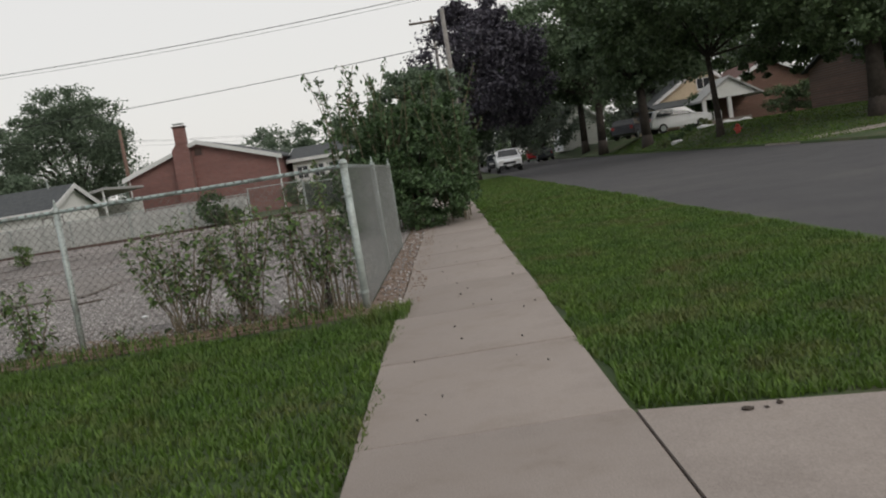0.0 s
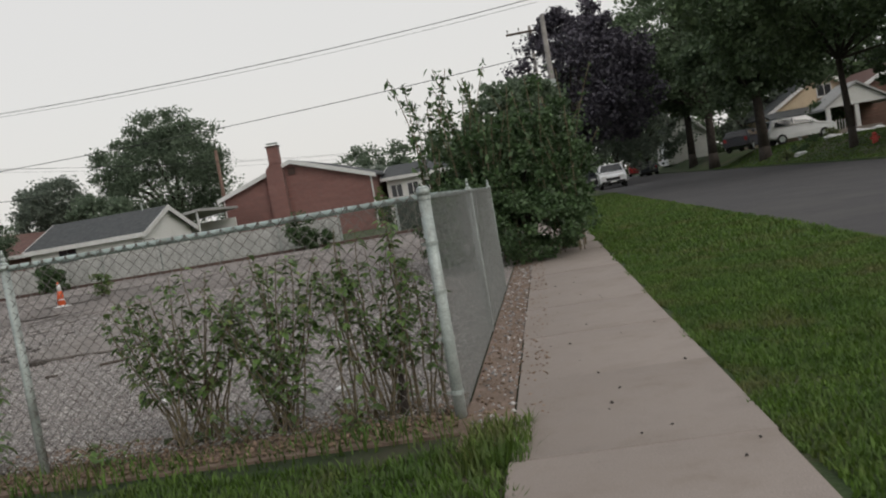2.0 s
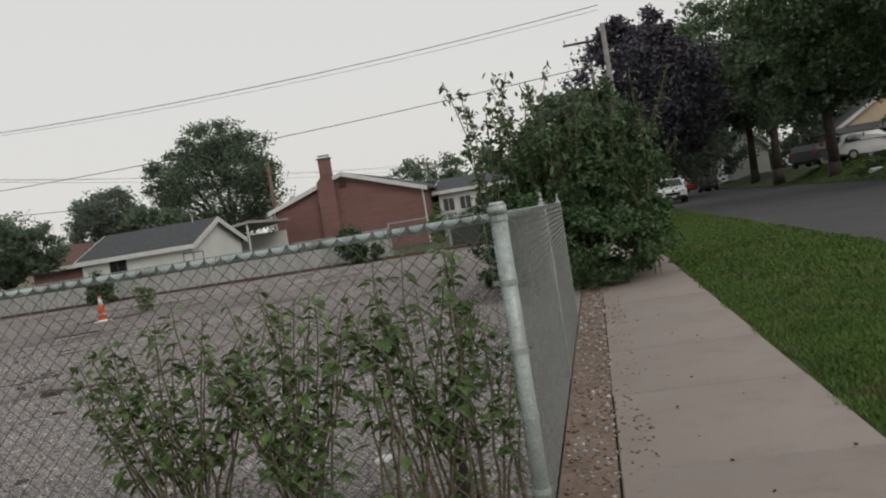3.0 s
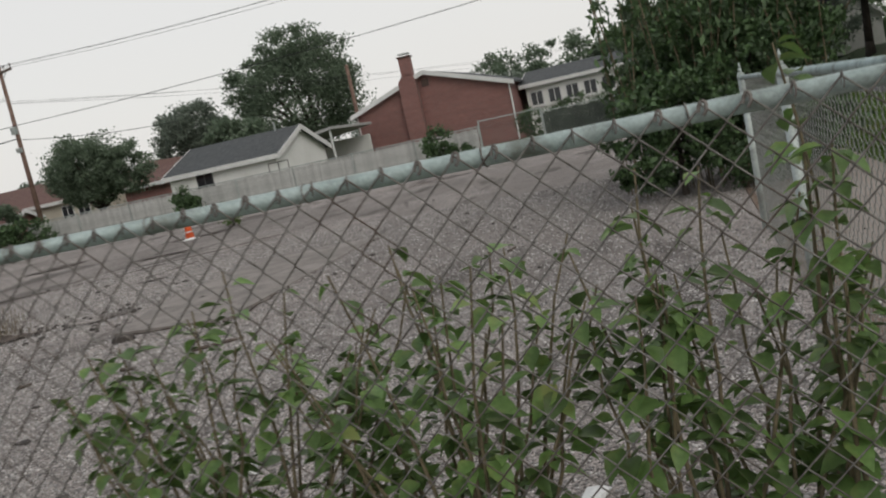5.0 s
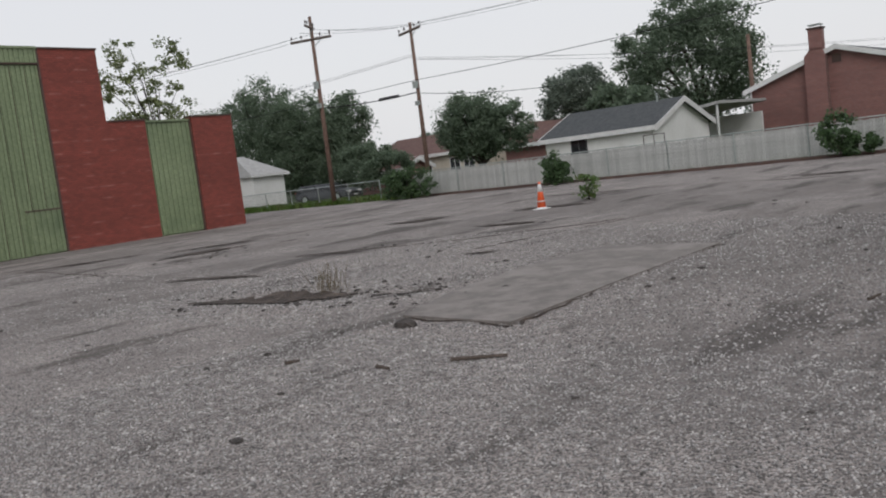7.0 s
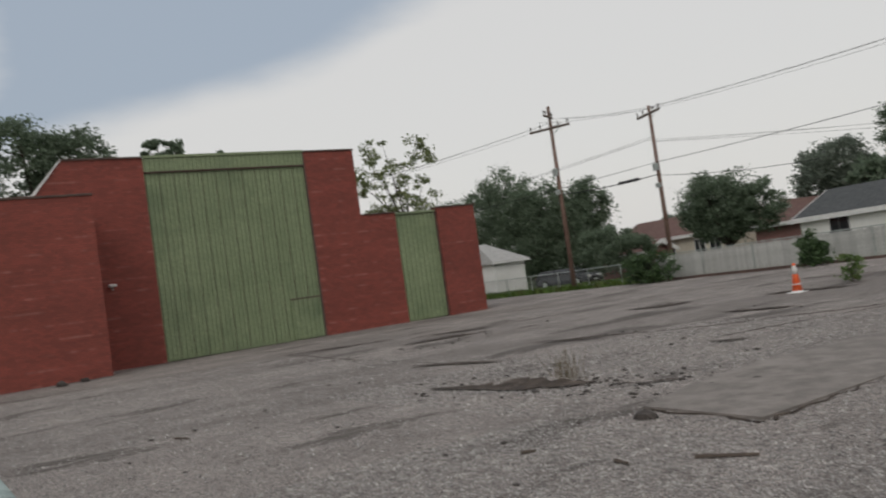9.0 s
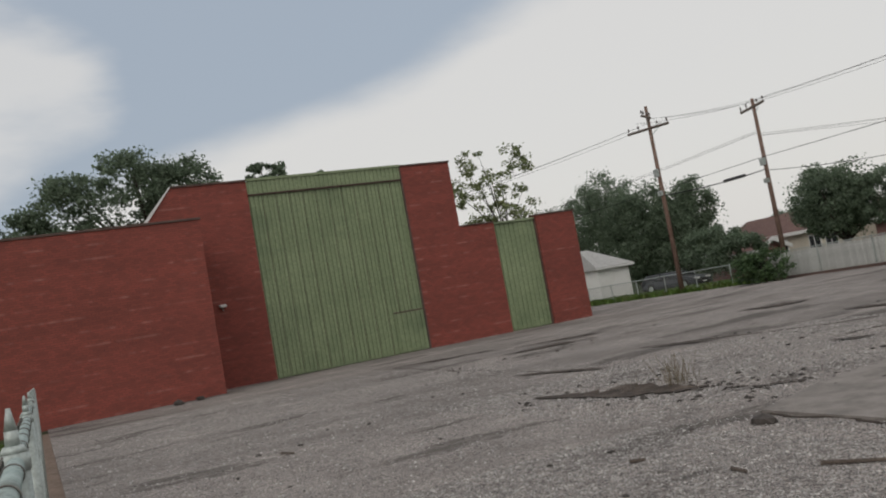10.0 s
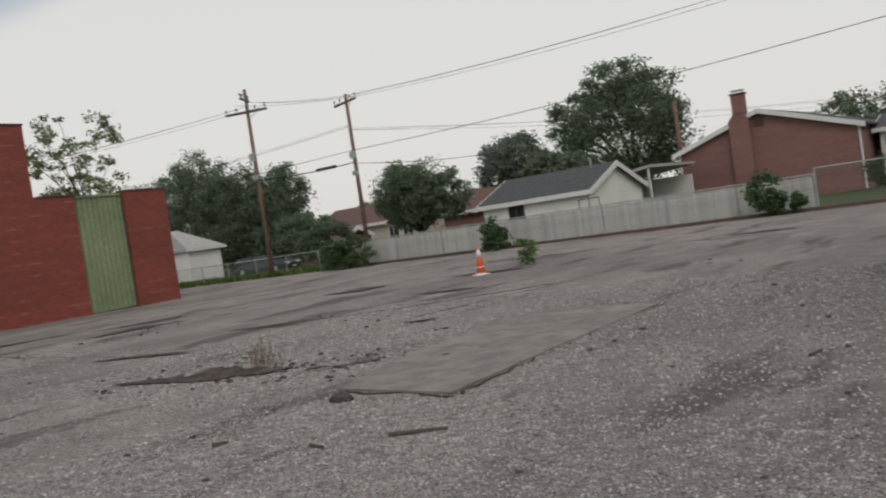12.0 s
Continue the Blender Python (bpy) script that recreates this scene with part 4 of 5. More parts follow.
def utility_pole(base, h, arms, label, r=0.15, extra=True, wood=POLE_WOOD):
    x, y, z = base
    root = thing("utility_pole", base, label, "utility pole", "poles along the alley")
    part("pole", a_rod((x, y, z - 0.3), (x, y, z + h), r, r * 0.62, n=12), wood, root, smooth=True)
    for az, half, ang, lift in arms:
        c, s = math.cos(ang), math.sin(ang)
        bm = bmesh.new()
        rod(bm, (x - c * half, y - s * half - 0.12, z + az - lift), (x + c * half, y + s * half - 0.12, z + az + lift), 0.075, n=6)
        arm = part("crossarm", bm, WOOD_GREY, root)
        for k in (-0.92, -0.45, 0.45, 0.92):
            px, py, pz = x + c * half * k, y + s * half * k - 0.12, z + az + lift * k
            bm = bmesh.new()
            rod(bm, (px, py, pz + 0.05), (px, py, pz + 0.2), 0.02, n=6)
            rod(bm, (px, py, pz + 0.18), (px, py, pz + 0.32), 0.06, 0.035, 8)
            part("insulator", bm, CERAMIC, arm)
        part("brace", a_rod((x, y - 0.1, z + az - 0.5), (x + c * half * 0.5, y + s * half * 0.5 - 0.1, z + az), 0.025, n=5), GALV, arm)
    if extra:
        part("bracket", a_box(x - 0.16, x + 0.16, y - 0.25, y - 0.1, z + h * 0.62, z + h * 0.66), GALV, root)
        part("bracket", a_box(x - 0.14, x + 0.14, y - 0.25, y - 0.1, z + h * 0.52, z + h * 0.545), GALV, root)
    return root


utility_pole((-38.2, 33.0, 0), 10.8, [(9.5, 1.18, 0.86, 0.1), (10.2, 0.5, -0.25, -0.2)], "tall weathered wooden utility pole with crossarms and insulators")
utility_pole((-34.5, 37.3, 0), 9.9, [(9.42, 0.66, 0.8, 0.2)], "weathered wooden utility pole with one crossarm")
utility_pole((1.86, 35.0, 0), 8.6, [], "plain grey wooden utility pole in the trees", 0.17, wood=POLE_GREY)
utility_pole((1.45, 50.0, 0), 10.9, [(10.55, 1.5, math.pi, 0.0)], "wooden utility pole with a one-sided crossarm", wood=POLE_GREY)
utility_pole((-23.8, 60.0, 0), 7.9, [], "rust-brown pole standing before a tree", 0.2, extra=False)


def cable(a, b, sag, r, label="black overhead power cable"):
    v, f = tube(sagging(a, b, sag), r, 5)
    return tagged(raw("overhead_cable", v, f, CABLE), label, "cable", "overhead cables")


for dy, dz in ((-0.5, 0.0), (0.0, 0.12), (0.5, 0.016)):
    cable((-34.5 + dy * 0.7, 37.3 + dy, 9.7 + dz), (1.8, 35.0 + dy, 8.55 + dz + 0.75), 0.55, 0.009)
    cable((-38.2 + dy, 33.0 + dy, 9.95 + dz), (-34.5 + dy, 37.3 + dy, 9.7 + dz), 0.12, 0.009)
    cable((-38.2 + dy, 33.0 + dy, 9.7 + dz), (-75.0, 20.0 + dy, 9.3 + dz), 0.6, 0.009)
    cable((-34.5, 37.3 + 0.3 * dy, 8.0 + dz), (-80.0, 30.0 + dy, 7.4 + dz), 0.7, 0.008)
    cable((-34.5, 37.3, 7.8 + dz), (-8.0 + 6 * dy, 78.0, 6.2 + dz), 0.6, 0.008, "thin service cable to a house")
cable((-34.5, 37.2, 6.6), (1.8, 34.9, 6.9), 0.35, 0.017)
cable((-34.5, 37.2, 6.6), (-80, 22.0, 5.6), 0.5, 0.016)
cable((-34.5, 37.2, 5.9), (-38.2, 33.0, 5.6), 0.12, 0.03)
cable((-34.5, 37.2, 5.85), (-29.5, 45.0, 5.5), 0.2, 0.018)
part("splice_case", a_rod((-35.2, 36.4, 5.8), (-36.0, 35.5, 5.7), 0.09, n=8), CABLE)
tagged(bpy.data.objects["splice_case"], "black splice case hanging on an overhead cable", "cable box")

# ---------------------------------------------------------------- cone, hydrant, vehicles


def cone(at):
    x, y, z = at
    root = thing("traffic_cone", at, "orange traffic cone with a white collar on the gravel", "traffic cone")
    bm = bmesh.new()
    box(bm, x - 0.18, x + 0.18, y - 0.18, y + 0.18, z, z + 0.03, bevel=0.012)
    rod(bm, (x, y, z + 0.03), (x, y, z + 0.06), 0.15, 0.125, 20)
    part("base_plate", bm, TRIM, root, "bleached pale base plate")
    part("cone_body", a_rod((x, y, z + 0.05), (x, y, z + 0.72), 0.12, 0.03, n=20), ORANGE, root, smooth=True)
    part("collar", a_rod((x, y, z + 0.46), (x, y, z + 0.66), 0.0685, 0.0415, n=20), TRIM, root, "white reflective collar", smooth=True)
    part("collar", a_rod((x, y, z + 0.2), (x, y, z + 0.23), 0.103, 0.099, n=20), TRIM, root, "white reflective collar", smooth=True)


cone((-13.2, 18.05, 0.005))
hy = thing("fire_hydrant", (15.6, 36.0, 0.22), "red fire hydrant on the grass verge", "hydrant")
hx, hyy, hz = 15.6, 36.0, 0.22
part("barrel", a_rod((hx, hyy, hz), (hx, hyy, hz + 0.5), 0.13, 0.12, n=14), RED_PAINT, hy, smooth=True)
part("bonnet", a_rod((hx, hyy, hz + 0.5), (hx, hyy, hz + 0.64), 0.14, 0.06, n=14), RED_PAINT, hy, smooth=True)
part("nozzle", a_rod((hx - 0.2, hyy, hz + 0.38), (hx + 0.2, hyy, hz + 0.38), 0.055, n=10), RED_PAINT, hy)
part("flange", a_rod((hx, hyy, hz), (hx, hyy, hz + 0.05), 0.18, n=14), RED_PAINT, hy)


def car(at, heading, paint, label, length=4.6, width=1.8, height=1.68):
    """Body from a side profile with tucked-in cabin, glass, wheels and lights. Nose towards +x before turning."""
    root = thing("car", (0, 0, 0), label, "car", "parked cars")
    L, W, Hh = length, width / 2, height
    prof = [(-0.5, 0.28), (-0.5, 0.62), (-0.47, 0.66), (-0.42, 0.97), (-0.3, 1.0), (0.1, 0.98), (0.24, 0.66), (0.44, 0.58), (0.5, 0.46), (0.5, 0.24), (0.3, 0.18), (-0.3, 0.18)]
    bm = bmesh.new()
    left, right = [], []
    for px, pz in prof:
        tuck = 0.2 * max(0.0, (pz - 0.66) / 0.34)
        left.append(bm.verts.new((px * L, W - tuck, pz * Hh)))
        right.append(bm.verts.new((px * L, -W + tuck, pz * Hh)))
    bm.faces.new(left)
    bm.faces.new(right[::-1])
    for i in range(len(prof)):
        j = (i + 1) % len(prof)
        bm.faces.new((left[j], left[i], right[i], right[j]))
    bmesh.ops.recalc_face_normals(bm, faces=bm.faces)
    bmesh.ops.bevel(bm, geom=list(bm.edges), offset=0.05, segments=2, affect="EDGES")
    body = part("body", bm, paint, root, smooth=False)
    for s in (-1, 1):
        bm = bmesh.new()
        y0, y1 = s * (W - 0.03), s * (W - 0.195)
        prism(bm, [(-0.4 * L, y0, 0.7 * Hh), (0.19 * L, y0, 0.69 * Hh), (0.085 * L, y1, 0.94 * Hh), (-0.36 * L, y1, 0.94 * Hh)], (0, s * 0.02, 0))
        part("side_window", bm, GLASS, body)
        part("pillar", a_box(-0.12 * L - 0.04, -0.12 * L + 0.04, min(y0, y1) + 0.02, max(y0, y1) + 0.02, 0.69 * Hh, 0.95 * Hh), paint, body)
        part("headlight", a_box(0.46 * L, 0.503 * L, s * W * 0.62 - 0.2, s * W * 0.62 + 0.2, 0.43 * Hh, 0.53 * Hh, bevel=0.02), TRIM, body, "clear headlight")
        part("tail_light", a_box(-0.505 * L, -0.48 * L, s * W * 0.8 - 0.1, s * W * 0.8 + 0.1, 0.5 * Hh, 0.66 * Hh, bevel=0.02), CAR_RED, body, "red tail light")
        part("mirror", a_box(0.14 * L, 0.17 * L, s * (W + 0.1) - 0.07, s * (W + 0.1) + 0.07, 0.66 * Hh, 0.74 * Hh, bevel=0.02), paint, body)
        for wx in (-0.31, 0.31):
            wheel = part("wheel", a_rod((wx * L, s * (W - 0.2), 0.33), (wx * L, s * (W + 0.01), 0.33), 0.33, n=18), RUBBER, root)
            part("rim", a_rod((wx * L, s * (W + 0.0), 0.33), (wx * L, s * (W + 0.025), 0.33), 0.2, n=12), GALV, wheel)
    bm = bmesh.new()
    prism(bm, [(0.235 * L, -W + 0.12, 0.685 * Hh), (0.235 * L, W - 0.12, 0.685 * Hh), (0.115 * L, W - 0.26, 0.955 * Hh), (0.115 * L, -W + 0.26, 0.955 * Hh)], (0.03, 0, 0.012))
    part("windscreen", bm, GLASS, body)
    bm = bmesh.new()
    prism(bm, [(-0.478 * L, -W + 0.12, 0.7 * Hh), (-0.478 * L, W - 0.12, 0.7 * Hh), (-0.43 * L, W - 0.26, 0.93 * Hh), (-0.43 * L, -W + 0.26, 0.93 * Hh)], (-0.03, 0, 0.005))
    part("rear_window", bm, GLASS, body)
    part("grille", a_box(0.495 * L, 0.51 * L, -0.45, 0.45, 0.34 * Hh, 0.44 * Hh), RUBBER, body)
    part("bumper", a_box(0.47 * L, 0.515 * L, -W + 0.1, W - 0.1, 0.2 * Hh, 0.31 * Hh, bevel=0.03), RUBBER, body)
    part("plate", a_box(0.51 * L, 0.52 * L, -0.2, 0.2, 0.25 * Hh, 0.31 * Hh), TRIM, body)
    root.matrix_basis = pose(*at, 0, 0, heading)
    return root


car((5.5, 56.5, -0.07), -92, CAR_WHITE, "white sport utility car parked at the road's edge")
car((17.8, 55.0, 0.92), 8, CAR_WHITE, "white sport utility car parked on a driveway")
car((15.4, 59.0, 0.9), 60, CAR_DARK, "dark car parked behind the white one", height=1.5)
car((12.0, 100.0, -0.06), 86, CAR_RED, "red car parked far down the road", height=1.45)
car((11.9, 88.0, -0.06), 86, CAR_DARK, "dark car parked far down the road", height=1.45)
car((5.4, 68.0, -0.07), -92, CAR_DARK, "dark blue car parked behind a white one", height=1.5)
car((-46.0, 39.4, -0.03), 10, CAR_DARK, "dark car parked beside the white shed", height=1.3)

# ---------------------------------------------------------------- trees and bushes

# shaggy bush that swallows the far end of the side fence
tree("bush", (0.1, 9.7, -0.03), 0.07, 0.6, [(0.35, 9.0, 0.55, 0.95, 1.1, 0.6), (0.75, 9.6, 0.6, 0.7, 0.9, 0.6), (0.3, 9.5, 1.3, 0.75, 1.0, 0.65), (0.5, 9.9, 1.95, 0.5, 0.8, 0.55), (1.0, 10.2, 1.6, 0.6, 0.9, 0.9), (-0.45, 10.0, 1.75, 0.7, 1.0, 0.6), (0.85, 10.4, 2.45, 0.35, 0.5, 0.6), (0.25, 9.9, 2.35, 0.3, 0.4, 0.5), (-0.8, 10.1, 1.35, 0.5, 0.7, 0.5), (1.2, 9.7, 0.85, 0.35, 0.5, 0.3), (0.4, 11.8, 1.4, 1.0, 1.5, 1.0)],
     LEAF_BUSH, 40000, 420, 0.07, "dense dark green bush overgrowing fence and pavement", 11, spread=0.25)
tree("bush", (-0.6, 8.8, 0.0), 0.04, 0.5, [(-0.75, 8.8, 1.0, 0.55, 0.8, 0.5), (-0.9, 9.4, 0.75, 0.6, 0.8, 0.45), (-0.4, 8.2, 0.95, 0.4, 0.5, 0.45), (-0.9, 8.8, 0.5, 0.6, 0.7, 0.4)],
     LEAF_BUSH, 7500, 90, 0.075, "drooping green bush hanging into the lot", 12, spread=0.25)


def shoots(at, n, h, seed, label, spread=0.9, leaf=0.11, mat=LEAF_BUSH, per=26):
    """Upright whips with leaves in pairs along them."""
    rng = np.random.default_rng(seed)
    root = thing("bush_shoots", at, label, "bush")
    segs, pts = [], []
    for i in range(n):
        b = np.array(at) + np.array([rng.uniform(-spread, spread), rng.uniform(-spread, spread) * 0.6, 0])
        lean = rng.normal(0, 0.16, 2)
        hh = h * rng.uniform(0.6, 1.05)
        prev = b
        for k in range(1, 9):
            t = k / 8
            p = b + np.array([lean[0] * hh * t * t, lean[1] * hh * t * t, hh * t])
            segs.append((prev, p))
            prev = p
        for k in range(per):
            t = rng.uniform(0.25, 1.0)
            p = b + np.array([lean[0] * hh * t * t, lean[1] * hh * t * t, hh * t])
            pts.append(p + rng.normal(0, 0.06, 3))
    v, f = bars(np.array(segs), 0.008, 4)
    raw("brushwood", v, f, STEM, root)["kind"] = "stuff"
    v, f = leaves_mesh(rng, np.array(pts), leaf, 0.5, 0.2)
    raw("foliage", v, f, mat, root)


shoots((-0.6, 9.4, 0.0), 22, 3.25, 21, "tall leafy shoots rising above a bush", 0.8, 0.13, per=80)
shoots((0.25, 9.7, 0.0), 26, 2.65, 24, "leafy upright shoots through a dense bush", 0.95, 0.12, per=70)
shoots((0.95, 10.2, 0.0), 9, 3.0, 22, "pale green shoots above a bush beside the pavement", 0.5, 0.09, per=60)
shoots((1.75, 24.0, -0.02), 8, 1.9, 23, "slender young tree on the verge", 0.35, 0.12, per=50)

# copper tree and the green rows behind it
tree("tree", (2.5, 41.0, -0.02), 0.25, 2.4, [(3.2, 41, 6.0, 3.3, 3.0, 3.4), (3.6, 41.5, 8.6, 2.0, 2.0, 1.6), (5.4, 41.5, 5.6, 2.2, 2.2, 2.8)], LEAF_PURPLE, 30000, 230, 0.2, "dark copper-leaved tree beside the road", 31, spread=0.25)
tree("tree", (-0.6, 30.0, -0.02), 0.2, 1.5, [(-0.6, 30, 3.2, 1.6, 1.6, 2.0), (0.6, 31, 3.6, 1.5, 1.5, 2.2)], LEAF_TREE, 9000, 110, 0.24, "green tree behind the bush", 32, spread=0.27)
row = [(10.5, 62.0, 6.0, 15.0), (14.5, 76.0, 7.0, 18.0), (7.5, 88.0, 6.5, 18.0), (2.6, 70.0, 3.6, 10.5), (20.5, 82.0, 7.5, 18.0), (14.6, 51.0, 5.5, 13.5)]
for i, (x, y, r, h) in enumerate(row):
    tree("tree", (x if x > 13.2 else (3.4 if x < 8 else 13.6), y, 0.0), 0.34, h * 0.3, [(x, y, h * 0.62, r * 0.72, r * 0.6, h * 0.32), (x - r * 0.35, y - 1, h * 0.48, r * 0.5, r * 0.5, h * 0.22), (x + r * 0.4, y, h * 0.5, r * 0.55, r * 0.5, h * 0.24)],
         LEAF_ROW, 22000, 190, 0.3, "large leafy green street tree", 40 + i, "street trees", spread=0.27)
# big shade trees over the road, their crowns reaching out above it
tree("tree", (15.2, 37.5, 0.25), 0.17, 4.2, [(14.0, 37.0, 8.0, 5.2, 5.0, 3.0), (10.5, 35.5, 7.6, 3.4, 3.6, 2.0), (17.5, 38.0, 6.2, 4.0, 4.0, 2.2), (19.0, 35.5, 4.6, 2.6, 2.4, 1.5), (18.4, 37.5, 3.7, 1.7, 1.6, 1.0), (11.5, 36, 5.4, 2.6, 3.0, 1.2)], LEAF_STREET, 34000, 260, 0.22, "tall shade tree with a thin trunk over the road", 51, "street trees", spread=0.24)
tree("tree", (20.2, 31.0, 0.1), 0.42, 4.0, [(16.5, 30.0, 8.0, 5.2, 4.6, 2.8), (12.8, 27.5, 7.6, 3.4, 3.6, 1.7), (19.5, 31.0, 6.4, 4.4, 4.4, 2.4), (15.0, 26.0, 6.0, 2.4, 2.4, 1.2), (21.0, 31.0, 4.4, 2.8, 2.6, 1.6), (18.0, 27.0, 5.0, 2.6, 2.4, 1.2), (22.5, 31.0, 3.4, 2.6, 2.4, 1.3), (18.6, 30.0, 4.2, 2.2, 2.0, 1.0)], LEAF_STREET, 40000, 290, 0.2, "broad shade tree with a stout dark trunk", 52, "street trees", spread=0.24)
# two crown lobes over the brown house are added to block sky light
tree("tree", (24.5, 33.0, 0.1), 0.35, 3.0, [(24.0, 33.0, 6.5, 4.5, 4.5, 4.2), (28.0, 38.5, 6.4, 5.0, 3.0, 2.6), (23.4, 38.5, 5.0, 2.6, 2.0, 1.6)], LEAF_STREET, 26000, 200, 0.24, "dark shade tree beside a brown house", 53, "street trees", spread=0.28)
tree("tree", (30.0, 72.0, 0.8), 0.4, 4.0, [(28.0, 74.0, 9.0, 9.0, 5.0, 5.0), (36.0, 66.0, 8.0, 6.0, 5.0, 5.0)], LEAF_STREET, 11000, 130, 0.5, "tall green tree behind the houses", 54, "street trees", spread=0.26)
tree("bush", (20.6, 57.5, 0.9), 0.08, 0.4, [(20.6, 57.5, 2.1, 1.1, 1.1, 1.3)], LEAF_BUSH, 4500, 50, 0.16, "rounded green shrub beside a porch", 55, spread=0.4)
tree("bush", (25.0, 53.0, 0.9), 0.08, 0.4, [(24.6, 53.0, 1.9, 1.3, 0.9, 1.1), (27.0, 53.0, 2.0, 1.6, 0.9, 1.2)], LEAF_STREET, 8000, 90, 0.15, "tall dark hedge before a brick house", 56, spread=0.35)
for i, (x, y) in enumerate(((16.2, 46.5), (17.4, 47.2), (15.0, 45.0), (13.9, 44.0))):
    tree("bush", (x, y, float(ground_z(np.array(x), np.array(y))) + 0.0), 0.03, 0.15, [(x, y, float(ground_z(np.array(x), np.array(y))) + 0.22, 0.45, 0.4, 0.25)], LEAF_BIRCH if i % 2 else LEAF_BUSH, 700, 16, 0.09, "low garden shrub in a front bed", 60 + i, "garden shrubs", spread=0.4)

for i, (x, y, a) in enumerate(((16.6, 44.6, 0.5), (18.2, 45.2, 0.7), (19.4, 45.6, 0.45), (14.6, 43.6, 0.35))):
    rb = bmesh.new()
    bmesh.ops.create_icosphere(rb, subdivisions=2, radius=1.0)
    for v in rb.verts:
        v.co = Vector((v.co.x * a, v.co.y * 0.25, v.co.z * 0.16)) * (1 + 0.2 * math.sin(9 * v.co.x + 5 * v.co.y + i))
    st = part("garden_stone", rb, TRIM)
    st.location = (x, y, float(ground_z(np.array(x), np.array(y))) + 0.03)
    tagged(st, "white painted stone edging a front bed", "stone", "bed stones")

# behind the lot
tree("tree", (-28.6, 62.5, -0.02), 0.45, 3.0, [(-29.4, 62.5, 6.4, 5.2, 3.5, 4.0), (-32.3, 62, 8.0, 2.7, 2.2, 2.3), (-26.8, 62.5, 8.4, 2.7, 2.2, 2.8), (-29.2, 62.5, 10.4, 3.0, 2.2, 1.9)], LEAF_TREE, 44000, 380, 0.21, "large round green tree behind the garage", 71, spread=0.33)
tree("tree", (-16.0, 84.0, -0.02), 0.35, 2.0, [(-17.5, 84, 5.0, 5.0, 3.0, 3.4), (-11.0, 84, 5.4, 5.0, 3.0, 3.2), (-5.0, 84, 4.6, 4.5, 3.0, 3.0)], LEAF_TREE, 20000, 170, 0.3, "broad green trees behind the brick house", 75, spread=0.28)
tree("tree", (-37.6, 60.0, -0.02), 0.25, 2.5, [(-37.8, 60, 6.0, 2.8, 2.2, 2.0), (-39.4, 60, 4.8, 2.2, 2.0, 1.5)], LEAF_HAZED, 15000, 160, 0.22, "small spreading tree in the distance", 72, spread=0.34)
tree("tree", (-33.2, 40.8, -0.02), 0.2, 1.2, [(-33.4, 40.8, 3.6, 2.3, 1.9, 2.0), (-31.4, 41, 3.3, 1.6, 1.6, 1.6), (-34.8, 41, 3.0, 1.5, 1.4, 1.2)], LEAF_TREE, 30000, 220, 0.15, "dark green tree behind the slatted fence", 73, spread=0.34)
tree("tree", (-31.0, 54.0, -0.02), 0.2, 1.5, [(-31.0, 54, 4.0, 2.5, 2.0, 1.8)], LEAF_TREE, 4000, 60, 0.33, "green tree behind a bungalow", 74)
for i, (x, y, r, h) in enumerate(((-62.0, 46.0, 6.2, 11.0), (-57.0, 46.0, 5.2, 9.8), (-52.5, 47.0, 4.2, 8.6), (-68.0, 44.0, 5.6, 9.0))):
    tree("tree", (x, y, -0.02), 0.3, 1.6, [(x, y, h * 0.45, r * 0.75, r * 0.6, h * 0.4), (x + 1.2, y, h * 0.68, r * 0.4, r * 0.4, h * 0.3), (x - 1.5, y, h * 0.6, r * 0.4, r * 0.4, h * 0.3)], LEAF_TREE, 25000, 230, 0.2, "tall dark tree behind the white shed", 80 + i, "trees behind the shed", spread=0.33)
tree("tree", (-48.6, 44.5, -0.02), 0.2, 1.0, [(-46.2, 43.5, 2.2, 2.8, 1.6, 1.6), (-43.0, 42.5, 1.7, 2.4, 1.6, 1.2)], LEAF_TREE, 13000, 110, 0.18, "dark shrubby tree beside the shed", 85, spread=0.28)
tree("bush", (-30.6, 31.5, -0.02), 0.06, 0.3, [(-30.6, 31.5, 0.8, 1.6, 0.7, 0.8), (-31.6, 31.5, 0.7, 0.9, 0.6, 0.7)], LEAF_BUSH, 6500, 90, 0.12, "wide green bush at the lot's edge", 86, spread=0.3)
tree("bush", (-21.6, 31.4, -0.02), 0.04, 0.2, [(-21.6, 31.4, 0.75, 0.55, 0.5, 0.6), (-21.5, 31.4, 0.35, 0.6, 0.45, 0.35)], LEAF_BUSH, 2600, 44, 0.13, "scrubby shrub against the slatted fence", 87, spread=0.45)
tree("bush", (-6.2, 50.5, -0.02), 0.06, 0.4, [(-8.9, 50.5, 0.9, 1.3, 0.7, 1.0), (-6.6, 50.5, 0.95, 1.6, 0.7, 1.05), (-4.0, 50.5, 0.85, 1.6, 0.7, 1.0)], LEAF_BUSH, 9000, 130, 0.12, "dense green hedge before the porch wing", 93, spread=0.4)
tree("bush", (-10.0, 32.0, -0.02), 0.04, 0.3, [(-10.0, 32.0, 0.85, 0.65, 0.5, 0.75), (-9.3, 32.0, 0.4, 0.6, 0.4, 0.4)], LEAF_BUSH, 2800, 44, 0.13, "dark shrub against the slatted fence", 88, spread=0.42)
tree("bush", (-13.1, 20.2, 0.0), 0.02, 0.15, [(-13.1, 20.2, 0.4, 0.28, 0.28, 0.4), (-13.2, 20.2, 0.75, 0.15, 0.15, 0.22)], LEAF, 420, 22, 0.1, "light green weed growing out of the gravel", 89, spread=0.5)
